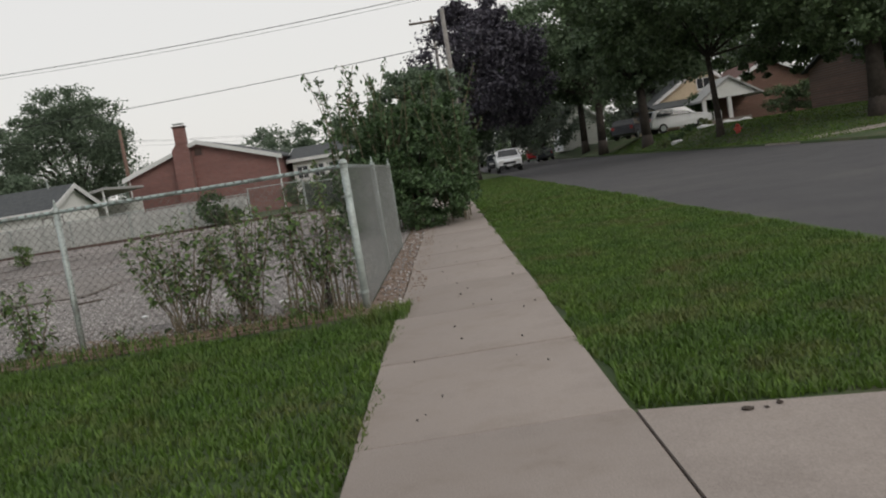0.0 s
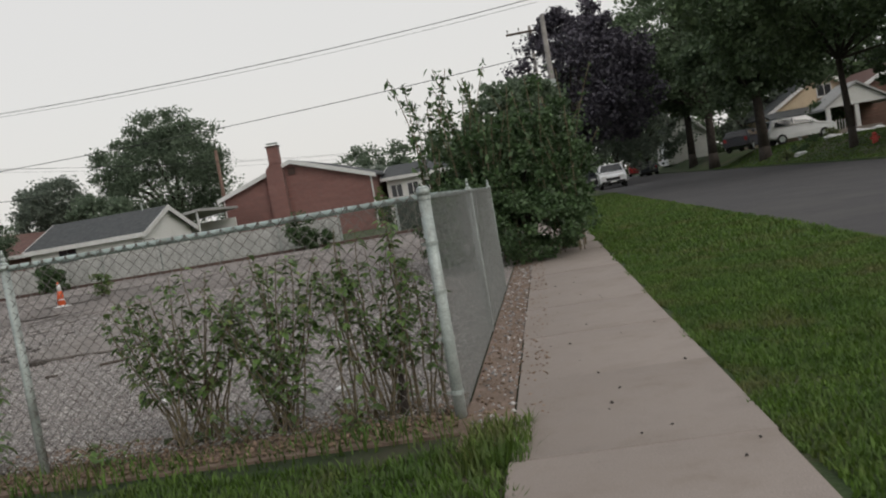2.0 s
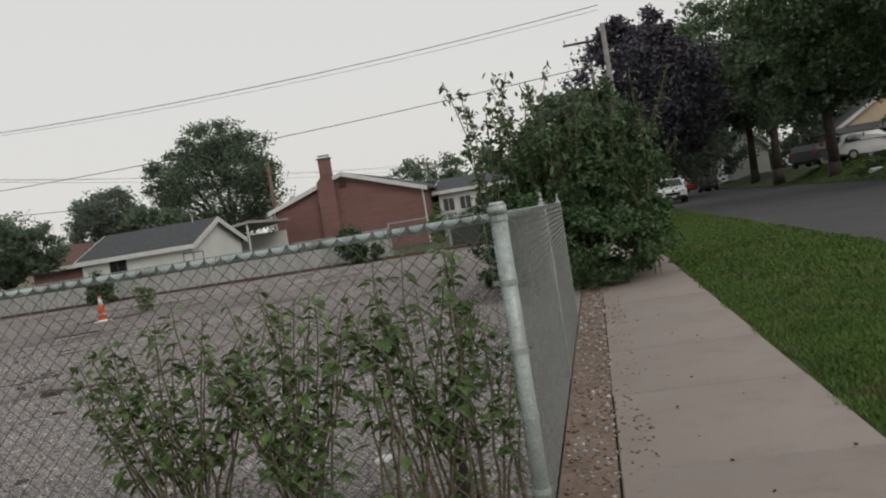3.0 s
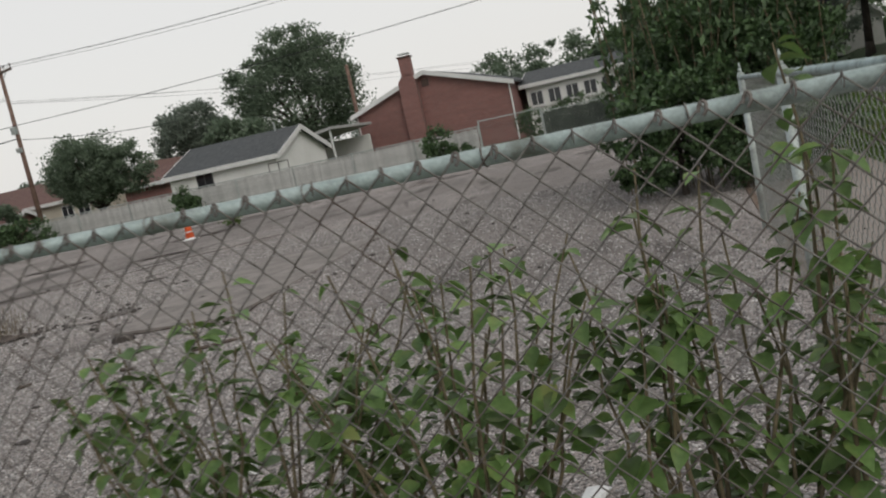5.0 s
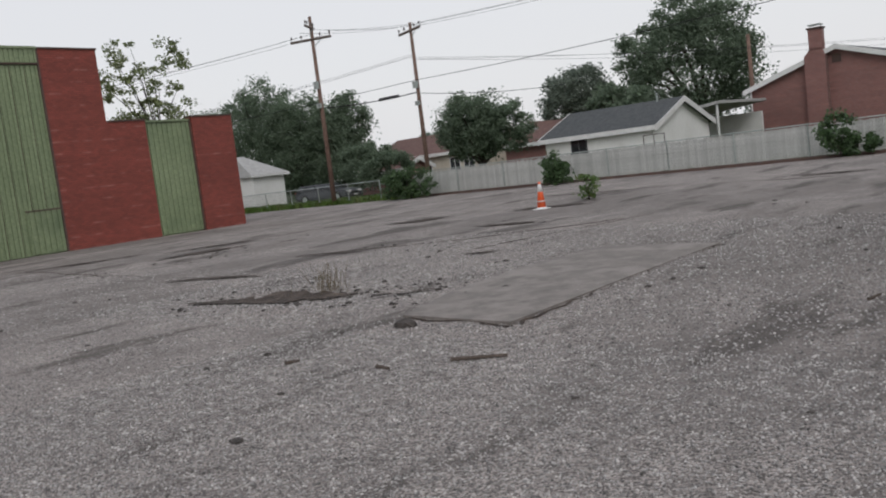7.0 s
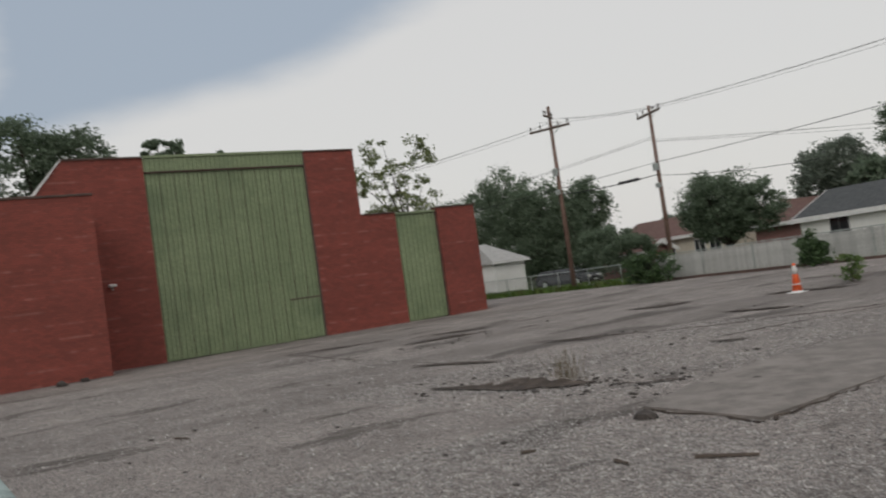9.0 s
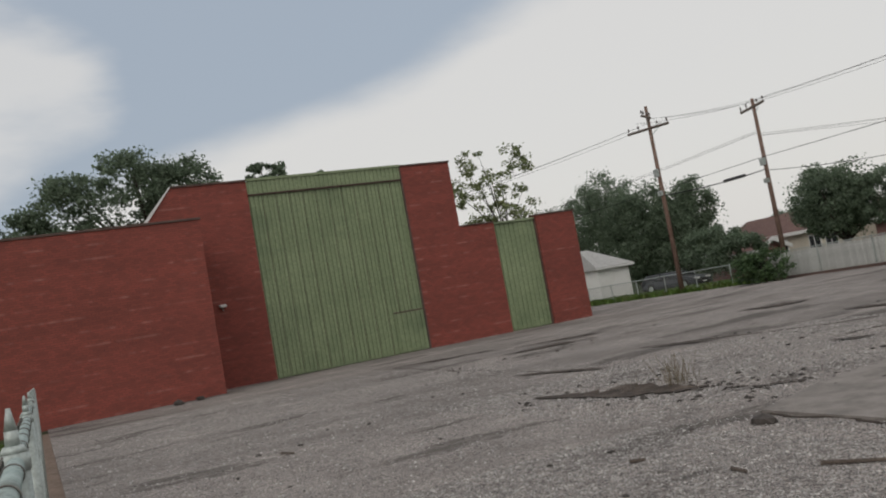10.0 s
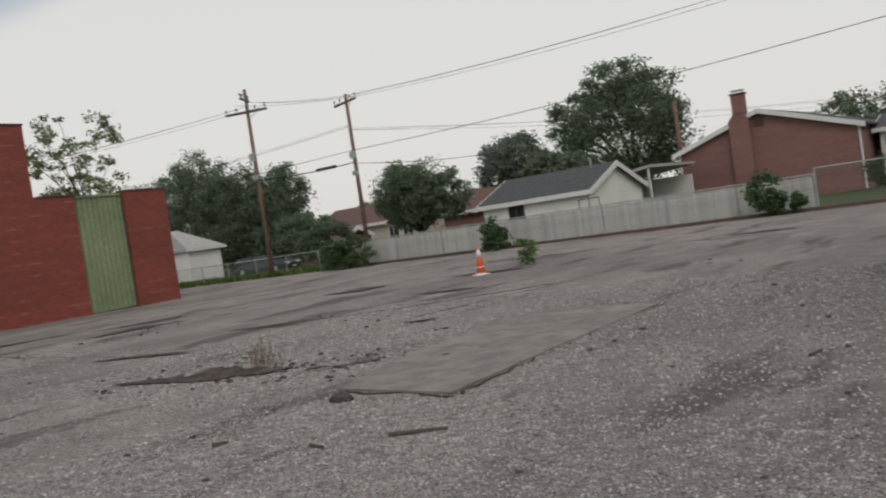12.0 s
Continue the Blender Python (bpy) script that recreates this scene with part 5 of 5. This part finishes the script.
tree("tree", (-43.5, 25.6, -0.02), 0.12, 4.0, [(-43.5, 24.0, 8.0, 1.7, 1.5, 2.4), (-43.5, 26.9, 8.2, 1.4, 1.4, 2.2), (-43.5, 25.5, 5.6, 2.4, 2.0, 1.7)], LEAF_BIRCH, 5200, 120, 0.17, "airy pale green young tree behind the warehouse", 90, spread=0.22, limbs=26)
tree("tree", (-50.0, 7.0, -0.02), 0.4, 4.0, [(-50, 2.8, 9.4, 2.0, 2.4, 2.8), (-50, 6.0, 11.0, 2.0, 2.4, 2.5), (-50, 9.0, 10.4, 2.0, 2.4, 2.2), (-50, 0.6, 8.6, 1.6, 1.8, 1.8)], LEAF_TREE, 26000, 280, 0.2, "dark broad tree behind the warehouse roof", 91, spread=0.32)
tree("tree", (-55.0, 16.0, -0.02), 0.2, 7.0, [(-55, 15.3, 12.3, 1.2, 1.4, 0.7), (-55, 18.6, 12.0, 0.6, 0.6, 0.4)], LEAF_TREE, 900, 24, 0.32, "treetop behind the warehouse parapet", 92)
for i in range(26):
    x = -95 + i * 6.4 + 2.0 * math.sin(i * 5.1)
    y = 78 + 10 * math.sin(i * 2.3) + (14 if -60 < x < -20 else 0)
    h = 6.2 + 1.6 * math.sin(i * 3.7)
    if x > 2:
        h += 4.5
    tree("tree", (x, y, -0.02), 0.25, h * 0.25, [(x, y, h * 0.55, 4.2, 3.0, h * 0.42), (x + 2, y, h * 0.45, 3.0, 2.4, h * 0.36)], LEAF_HAZED, 6000, 80, 0.36, "distant green tree behind the houses", 100 + i, "far tree line", spread=0.32, limbs=5)

for i in range(9):
    x = 1.0 + i * 5.5
    y = 122 + 6 * math.sin(i * 1.9)
    tree("tree", (x, y, -0.02), 0.2, 1.0, [(x, y, 2.4, 4.2, 2.5, 2.2), (x + 2, y, 4.6, 3.4, 2.4, 2.6)], LEAF_STREET, 4500, 70, 0.42, "distant low green tree at the road's end", 160 + i, "far tree line", spread=0.32, limbs=5)

# ---------------------------------------------------------------- saplings at the front fence


def leaf_mesh(name, length, width, fold, curl):
    """A pointed, folded leaf with a curled tip."""
    bm = bmesh.new()
    rows = [(0.0, 0.02), (0.18, 0.72), (0.4, 1.0), (0.66, 0.7), (0.86, 0.3), (1.0, 0.02)]
    grid = []
    for t, w in rows:
        z = -curl * t * t * length
        grid.append([bm.verts.new((t * length, -w * width / 2, z + fold * w * width)), bm.verts.new((t * length, 0, z)), bm.verts.new((t * length, w * width / 2, z + fold * w * width))])
    for a, b in zip(grid[:-1], grid[1:]):
        for k in (0, 1):
            bm.faces.new((a[k], b[k], b[k + 1], a[k + 1]))
    me = bpy.data.meshes.new(name)
    bm.to_mesh(me)
    bm.free()
    me.shade_smooth()
    me.materials.append(LEAF)
    return me


LEAVES = [leaf_mesh("leaf", 0.078, 0.05, 0.2, 0.25), leaf_mesh("leaf", 0.062, 0.04, 0.3, 0.4), leaf_mesh("leaf", 0.088, 0.06, 0.15, 0.3)]


def sapling(at, stems, h, spread, count, seed, label, low=0.25, size=1.0):
    rng = random.Random(seed)
    root = thing("sapling", at, label, "sapling", "saplings along the fence")
    spots = []
    for i in range(stems):
        ang = rng.choice((0, math.pi)) + rng.uniform(-0.9, 0.9)
        reach = spread * (0.15 + 0.85 * (i + 0.5) / stems)
        hh = h * rng.uniform(0.82, 1.06) * (1.0 - 0.18 * reach / spread)
        base = Vector(at) + Vector((rng.uniform(-0.07, 0.07), rng.uniform(-0.04, 0.04), -0.03))
        line = [base]
        for k in range(1, 9):
            t = k / 8
            p = base + Vector((math.cos(ang) * reach * t ** 1.15, math.sin(ang) * reach * 0.4 * t, hh * t)) + Vector((rng.uniform(-0.012, 0.012), rng.uniform(-0.012, 0.012), 0))
            spots.append((line[-1], p, t))
            line.append(p)
        v, f = tube(line, np.linspace(0.008, 0.0022, 9), 5)
        raw("stem", v, f, STEM, root, smooth=True)
    rest_v, rest_f, total = [], [], 0
    for i in range(count):
        a, b, t = rng.choice(spots)
        while t < low and rng.random() < 0.9:
            a, b, t = rng.choice(spots)
        p = a.lerp(b, rng.random())
        turn = rng.uniform(0, 2 * math.pi)
        off = Vector((math.cos(turn), math.sin(turn), 0)) * rng.uniform(0.005, 0.075) * (1.25 - t)
        q = Euler((rng.uniform(-0.45, 0.45), rng.uniform(-0.3, 0.55), turn + rng.uniform(-0.5, 0.5)))
        s = size * rng.uniform(0.6, 1.3) * (1.15 - 0.3 * t)
        m = Matrix.LocRotScale(p + off - Vector(at), q, (s, s, s))
        me = rng.choice(LEAVES)
        if i < 280:
            k = new("leaf", me)
            k.parent, k.matrix_basis = root, m
        else:
            rest_v += [m @ v.co + Vector(at) for v in me.vertices]
            rest_f += [[j + total for j in f.vertices] for f in me.polygons]
            total += len(me.vertices)
    if rest_f:
        raw("foliage", [tuple(v) for v in rest_v], rest_f, LEAF, root, smooth=True)["kind"] = "stuff"
    return root


sapling((-1.62, 0.16, 0.0), 13, 1.06, 0.62, 380, 1, "leafy green mulberry sapling growing through the fence", low=0.42, size=0.92)
sapling((-1.02, 0.16, 0.0), 13, 1.16, 0.44, 370, 2, "bushy green sapling behind the chain-link fence", low=0.34, size=0.9)
sapling((-0.47, 0.2, 0.0), 11, 1.14, 0.4, 330, 3, "thin sapling with green and brownish leaves", low=0.4, size=0.85)
sapling((-2.95, 0.08, 0.0), 8, 0.75, 0.3, 260, 4, "young sapling at the foot of the fence", low=0.2, size=0.9)
sapling((-1.1, 0.24, 0.0), 10, 1.08, 0.46, 270, 10, "bushy green sapling behind the chain-link fence", low=0.5, size=0.9)
sapling((-1.5, 0.24, 0.0), 10, 1.12, 0.5, 280, 11, "leafy green mulberry sapling growing through the fence", low=0.5, size=0.9)
sapling((-0.36, 0.26, 0.0), 7, 1.1, 0.26, 200, 12, "thin sapling with green and brownish leaves", low=0.5, size=0.85)
sapling((-0.62, 0.15, 0.0), 5, 1.2, 0.1, 110, 5, "upright sapling shoots reaching the rail", low=0.6, size=0.95)
sapling((-0.3, 0.13, 0.0), 3, 1.36, 0.08, 70, 13, "tall thin sapling shoots rising over the rail", low=0.7, size=0.95)
sapling((-1.28, 0.1, 0.0), 5, 0.34, 0.25, 60, 6, "low weed tuft in the soil strip", low=0.1, size=0.7)
sapling((-2.1, 0.0, 0.0), 5, 0.22, 0.25, 60, 7, "low weed tuft in the soil strip", low=0.1, size=0.7)
sapling((-0.62, 0.05, 0.0), 5, 0.24, 0.2, 50, 9, "low weed tuft in the soil strip", low=0.1, size=0.7)
sapling((-0.14, 0.16, 0.0), 5, 0.95, 0.16, 150, 8, "thin sapling beside the corner post", low=0.45, size=0.72)
stump = thing("dead_stump", (-0.34, 0.2, 0.0), "short dark dead stump at the fence", "stump")
bm = bmesh.new()
rod(bm, (-0.34, 0.2, -0.05), (-0.335, 0.2, 0.2), 0.028, 0.02, 7)
rod(bm, (-0.335, 0.2, 0.18), (-0.35, 0.21, 0.34), 0.02, 0.008, 6)
part("stub", bm, BARK, stump)

# ---------------------------------------------------------------- rubble, sticks and litter on the lot


def lump(name, at, size, mat, label, category, seed, group=""):
    rng = random.Random(seed)
    bm = bmesh.new()
    bmesh.ops.create_icosphere(bm, subdivisions=1, radius=1.0)
    for v in bm.verts:
        v.co *= rng.uniform(0.7, 1.15)
        v.co = Vector((v.co.x * size[0], v.co.y * size[1], max(-0.25, v.co.z) * size[2]))
    bmesh.ops.translate(bm, verts=bm.verts, vec=(0, 0, size[2] * 0.22))
    ob = part(name, bm, mat)
    ob.matrix_basis = pose(*at, 0, 0, rng.uniform(0, 180))
    return tagged(ob, label, category, group)


rr = random.Random(77)
for i in range(170):
    d = rr.choice(DENTS[:3] + [DENTS[5]])
    x, y = d[0] + rr.gauss(0, d[2] * 0.9 + 0.25), d[1] + rr.gauss(0, d[3] + 0.2)
    s = rr.uniform(0.012, 0.045)
    z = float(lot_z(np.array(x), np.array(y)))
    lump("rubble", (x, y, z), (s * 1.3, s, s * 0.6), RUBBLE, "dark lump of broken asphalt on the gravel", "rubble", i, "loose rubble")
for i in range(70):
    x, y = rr.uniform(-14, -1.5), rr.uniform(1.5, 16)
    s = rr.uniform(0.012, 0.04)
    lump("rubble", (x, y, float(lot_z(np.array(x), np.array(y)))), (s * 1.4, s, s * 0.6), RUBBLE, "small dark stone on the gravel lot", "stone", 100 + i, "scattered stones")
lump("rubble", (-5.9, 5.31, 0.0), (0.16, 0.09, 0.08), RUBBLE, "dark lump of broken asphalt beside the slab", "rubble", 300)
lump("rubble", (-28.3, 3.9, 0.0), (0.2, 0.3, 0.16), RUBBLE, "pile of dark debris at the brick wall", "rubble", 301)
lump("rubble", (-28.5, 4.6, 0.0), (0.14, 0.2, 0.14), RUBBLE, "pile of dark debris at the brick wall", "rubble", 302)
for x, y, ln, ang in ((-5.91, 4.0, 0.12, 60), (-4.95, 4.08, 0.16, -10), (-4.37, 4.49, 0.42, 30), (-10.9, 2.64, 0.3, 15), (-2.32, 6.8, 0.2, 80)):
    st = part("stick", a_rod((-ln / 2, 0, 0.018), (ln / 2, 0, 0.02), 0.016, 0.011, 6), WOOD_GREY)
    st.matrix_basis = pose(x, y, float(lot_z(np.array(x), np.array(y))), 0, 0, ang)
    tagged(st, "short dark stick lying on the gravel", "stick", "sticks")
for i, (x, y, a) in enumerate(((-0.95, 1.15, 0.1), (-2.55, 1.7, 0.09), (-1.9, 2.6, 0.07))):
    lump("concrete_fragment", (x, y, 0.0), (a, a * 0.45, 0.03), TRIM, "pale flat scrap of concrete on the gravel", "rubble", 500 + i, "pale scraps")
# dry weeds in the pothole
wd = thing("dry_weeds", (-8.9, 7.0, 0.0), "dry brown weeds growing in a pothole", "weeds")
rng = np.random.default_rng(9)
segs = []
for i in range(60):
    b = np.array([-8.9 + rng.normal(0, 0.16), 7.0 + rng.normal(0, 0.1), -0.04])
    t = b + np.array([rng.normal(0, 0.07), rng.normal(0, 0.07), rng.uniform(0.12, 0.42)])
    segs.append((b, t))
v, f = bars(np.array(segs), 0.0028, 3)
raw("stalks", v, f, STEM, wd)["kind"] = "stuff"
for x0, y0, x1, y1, w in ((-10.6, 5.95, -8.3, 6.95, 0.26), (-7.9, 6.85, -7.1, 7.1, 0.1), (-13.9, 10.4, -12.2, 10.9, 0.12), (-9.3, 10.15, -8.7, 10.4, 0.12), (-19.5, 10.4, -18.9, 13.2, 0.3), (-14.3, 18.1, -12.0, 18.9, 0.3), (-21.5, 12.0, -20.5, 14.5, 0.3), (-17.8, 16.8, -16.2, 17.9, 0.5), (-24.0, 9.0, -22.5, 12.5, 0.25), (-8.6, 23.0, -6.5, 23.3, 0.25), (-12.6, 14.4, -11.0, 14.9, 0.2), (-14.0, 7.6, -12.0, 8.3, 0.12)):
    bm = bmesh.new()
    n = 26
    up, dn = [], []
    for i in range(n + 1):
        t = i / n
        ww = w * math.sin(math.pi * t) * rr.uniform(0.45, 1.35) + 0.01
        x, y = x0 + (x1 - x0) * t, y0 + (y1 - y0) * t
        dx, dy = -(y1 - y0), x1 - x0
        ln = math.hypot(dx, dy)
        for lst, s in ((up, 1), (dn, -1)):
            px, py = x + s * dx / ln * ww, y + s * dy / ln * ww
            lst.append(bm.verts.new((px, py, float(lot_z(np.array(px), np.array(py))) + 0.022)))
    md = [bm.verts.new(((a.co.x + b.co.x) / 2, (a.co.y + b.co.y) / 2, float(lot_z(np.array((a.co.x + b.co.x) / 2), np.array((a.co.y + b.co.y) / 2))) + 0.022)) for a, b in zip(dn, up)]
    for i in range(n):
        bm.faces.new((dn[i], dn[i + 1], md[i + 1], md[i]))
        bm.faces.new((md[i], md[i + 1], up[i + 1], up[i]))
    bmesh.ops.recalc_face_normals(bm, faces=bm.faces)
    ob = part("bare_soil_patch", bm, DIRT)
    ob["kind"] = "structure"
# cracks in the old asphalt; the first run also paints the slab lip's shadow
for pts in (((-6.3, 5.66), (-4.83, 5.52), (-4.93, 8.0), (-4.98, 10.2)), ((-8.4, 14.9), (-8.65, 13.84), (-9.1, 12.2), (-9.41, 10.73)), ((-8.7, 14.3), (-11.0, 12.0), (-14.0, 10.6)), ((-13.5, 8.0), (-18.5, 8.6), (-24.0, 9.4)), ((-7.2, 21.9), (-12.0, 23.5), (-17.0, 23.8))):
    segs = []
    for a, b in zip(pts[:-1], pts[1:]):
        m = 14
        for i in range(m):
            p = [(a[0] + (b[0] - a[0]) * (i + k) / m + 0.05 * math.sin(9 * (i + k) + a[0]), a[1] + (b[1] - a[1]) * (i + k) / m + 0.05 * math.cos(7 * (i + k))) for k in (0, 1)]
            segs.append([(q[0], q[1], float(lot_z(np.array(q[0]), np.array(q[1]))) + 0.0) for q in p])
    v, f = bars(np.array(segs), 0.022, 5)
    v[:, 2] = v[:, 2] * 0.35 + 0.002
    raw("crack_and_lip_shade", v, f, DIRT)["kind"] = "structure"

# ---------------------------------------------------------------- grass, gravel, pavement slabs


def blades(name, xr, yr, n, h, seed, label, keep=None, width=0.0045):
    """Bent three-point blades."""
    rng = np.random.default_rng(seed)
    x, y = rng.uniform(*xr, n), rng.uniform(*yr, n)
    if keep is not None:
        k = keep(x, y)
        x, y = x[k], y[k]
    n = len(x)
    tuft = 0.65 + 0.5 * (np.sin(x * 3.1 + 2 * np.sin(y * 1.7)) * np.sin(y * 2.7 + x) * 0.5 + 0.5)
    hh = h * rng.uniform(0.45, 1.3, n) * tuft
    a = rng.uniform(0, 2 * np.pi, n)
    lean = hh * rng.uniform(0.15, 0.9, n)
    d = np.stack([np.cos(a), np.sin(a), 0 * a], axis=1)
    s = np.stack([-np.sin(a), np.cos(a), 0 * a], axis=1) * (width * rng.uniform(0.6, 1.5, n) * (1 + 0.05 * np.abs(y)))[:, None]
    b = np.stack([x, y, ground_z(x, y) - 0.005], axis=1)
    mid = b + d * (lean * 0.35)[:, None] + np.array([0, 0, 1.0]) * (hh * 0.6)[:, None]
    tip = b + d * lean[:, None] + np.array([0, 0, 1.0]) * hh[:, None]
    v = np.stack([b - s, b + s, mid + s * 0.8, tip, mid - s * 0.8], axis=1).reshape(-1, 3)
    f = np.array([[0, 1, 2], [0, 2, 4], [4, 2, 3]])
    f = (f[None] + (np.arange(n) * 5)[:, None, None]).reshape(-1, 3)
    return tagged(raw(name, v, f, BLADE), label, "grass", kind="stuff")


def wavy(x, edge, amp=0.05):
    return edge + amp * np.sin(x * 3.3) + amp * 0.6 * np.sin(x * 7.9 + 1)


blades("grass", (-6.5, 0.42), (-8.6, -0.1), 190000, 0.055, 1, "short green lawn grass before the fence", lambda x, y: (x < wavy(y, 0.325, 0.03)) & (y < wavy(x, -0.5, 0.08)))
blades("grass", (1.38, 4.3), (-4.8, 6.0), 170000, 0.05, 2, "mown green verge grass between pavement and road", lambda x, y: (x > wavy(y, 1.46, 0.03)) & (x < 4.12) & (y > wavy(x, -3.82 - 0.27 * (x - 1.45), 0.02)))
blades("grass", (1.38, 4.3), (6.0, 40.0), 80000, 0.07, 3, "mown green verge grass between pavement and road", lambda x, y: (x > wavy(y, 1.46)) & (x < 4.18), 0.007)
blades("grass", (-27.0, -6.5), (-8.0, -0.2), 22000, 0.08, 4, "short green lawn grass before the fence", None, 0.009)
blades("grass", (13.15, 26.0), (22.0, 60.0), 34000, 0.06, 5, "mown front lawn across the road", None, 0.012)
blades("grass", (-57.0, -31.5), (32.5, 36.0), 14000, 0.3, 6, "rough grass behind the lot", None, 0.02)
blades("grass", (0.08, 0.4), (-0.95, -0.25), 650, 0.1, 7, "long grass tuft at the corner post")
blades("grass", (-3.2, 0.0), (-0.42, -0.02), 900, 0.11, 8, "weedy grass along the fence foot")


def stones(name, xr, yr, n, size, seed, mat, label, zf, keep=None):
    """Loose chips: squashed, skewed octahedra."""
    rng = np.random.default_rng(seed)
    x, y = rng.uniform(*xr, n), rng.uniform(*yr, n)
    if keep is not None:
        k = keep(x, y)
        x, y = x[k], y[k]
    n = len(x)
    s = size * rng.uniform(0.5, 1.6, n)
    c = np.stack([x, y, zf(x, y) + s * 0.2], axis=1)
    o = np.array([[1, 0, 0], [0, 1, 0], [-1, 0, 0], [0, -1, 0], [0, 0, 0.7], [0, 0, -0.6]])
    a = rng.uniform(0, 2 * np.pi, n)
    jit = rng.uniform(0.55, 1.3, (n, 6, 1))
    p = o[None] * jit
    p = p + rng.normal(0, 0.16, p.shape)
    ca, sa = np.cos(a)[:, None], np.sin(a)[:, None]
    q = np.stack([p[:, :, 0] * ca - p[:, :, 1] * sa, p[:, :, 0] * sa + p[:, :, 1] * ca, p[:, :, 2]], axis=2)
    v = (c[:, None] + q * s[:, None, None]).reshape(-1, 3)
    f = np.array([[0, 1, 4], [1, 2, 4], [2, 3, 4], [3, 0, 4], [1, 0, 5], [2, 1, 5], [3, 2, 5], [0, 3, 5]])
    f = (f[None] + (np.arange(n) * 6)[:, None, None]).reshape(-1, 3)
    return tagged(raw(name, v, f, mat), label, "gravel", kind="stuff")


off_slab = lambda x, y: ~((x > -7.0) & (x < -4.9) & (y > 5.55) & (y < 10.3) & (np.random.default_rng(3).uniform(0, 1, len(x)) > 0.4))
stones("gravel", (-7.0, -0.05), (0.1, 5.0), 95000, 0.007, 1, STONE, "loose pale crushed stone on the lot", lot_z, off_slab)
stones("gravel", (-12.0, -0.05), (5.0, 13.0), 50000, 0.0098, 2, STONE, "loose pale crushed stone on the lot", lot_z, off_slab)
stones("gravel", (-24.0, -7.0), (0.3, 9.0), 20000, 0.0105, 3, STONE, "loose pale crushed stone on the lot", lot_z)
stones("gravel", (0.05, 0.3), (-0.3, 9.0), 500, 0.014, 4, STONE, "stones in the soil strip beside the pavement", lambda x, y: -0.008 + 0 * x)
stones("leaf_litter", (0.05, 0.5), (-0.4, 9.0), 1200, 0.01, 5, LITTER, "brown leaf litter beside the pavement", lambda x, y: 0.0 * x - 0.004)
stones("leaf_litter", (-3.0, 0.0), (-0.25, 0.5), 2200, 0.014, 6, LITTER, "brown leaf litter along the fence", lambda x, y: 0.0 * x - 0.004)
stones("leaf_litter", (0.4, 1.44), (-4.5, 9.0), 40, 0.008, 8, RUBBLE, "dark crumbs on the pavement", lambda x, y: 0.004 + 0.0 * x)

walkway = thing("pavement", (0.9, 0.0, 0.0), "pale concrete slab pavement", "pavement", kind="structure")
rng = random.Random(4)
slab = None
for i in range(-7, 24):
    y0 = -3.89 + 1.48 * i
    if slab is None:
        slab = part("paving_slab", a_box(0.3, 1.445, y0 + 0.003, y0 + 1.477, -0.12, 0.0, bevel=0.006), CONCRETE, walkway)
        first_y = y0
    else:
        k = slab.copy()
        scene.collection.objects.link(k)
        k.parent, k.location = walkway, (rng.uniform(-0.008, 0.008), y0 - first_y, rng.uniform(-0.004, 0.003))
part("bedding", a_box(0.32, 1.42, -13.4, 31.0, -0.14, -0.03), DIRT, walkway)
drive = thing("driveway", (2.9, -6.5, 0.0), "pale concrete driveway crossing the verge", "driveway", kind="structure")
part("driveway_slab", prism(bmesh.new(), [(1.458, -9.0, -0.14), (4.3, -9.0, -0.14), (4.3, -4.68, -0.14), (1.458, -3.92, -0.14)], (0, 0, 0.136)), CONCRETE, drive)
part("joint_soil", a_box(1.44, 1.475, -9.0, -3.9, -0.1, -0.02), DIRT, drive)
for i, (x, y, s) in enumerate(((1.83, -4.12, 0.02), (1.9, -4.13, 0.01), (1.96, -4.1, 0.016))):
    lump("dirt_clod", (x, y, -0.002), (s * 1.5, s, s * 0.5), DIRT, "dark clod of soil on the driveway", "clod", 400 + i, "clods")
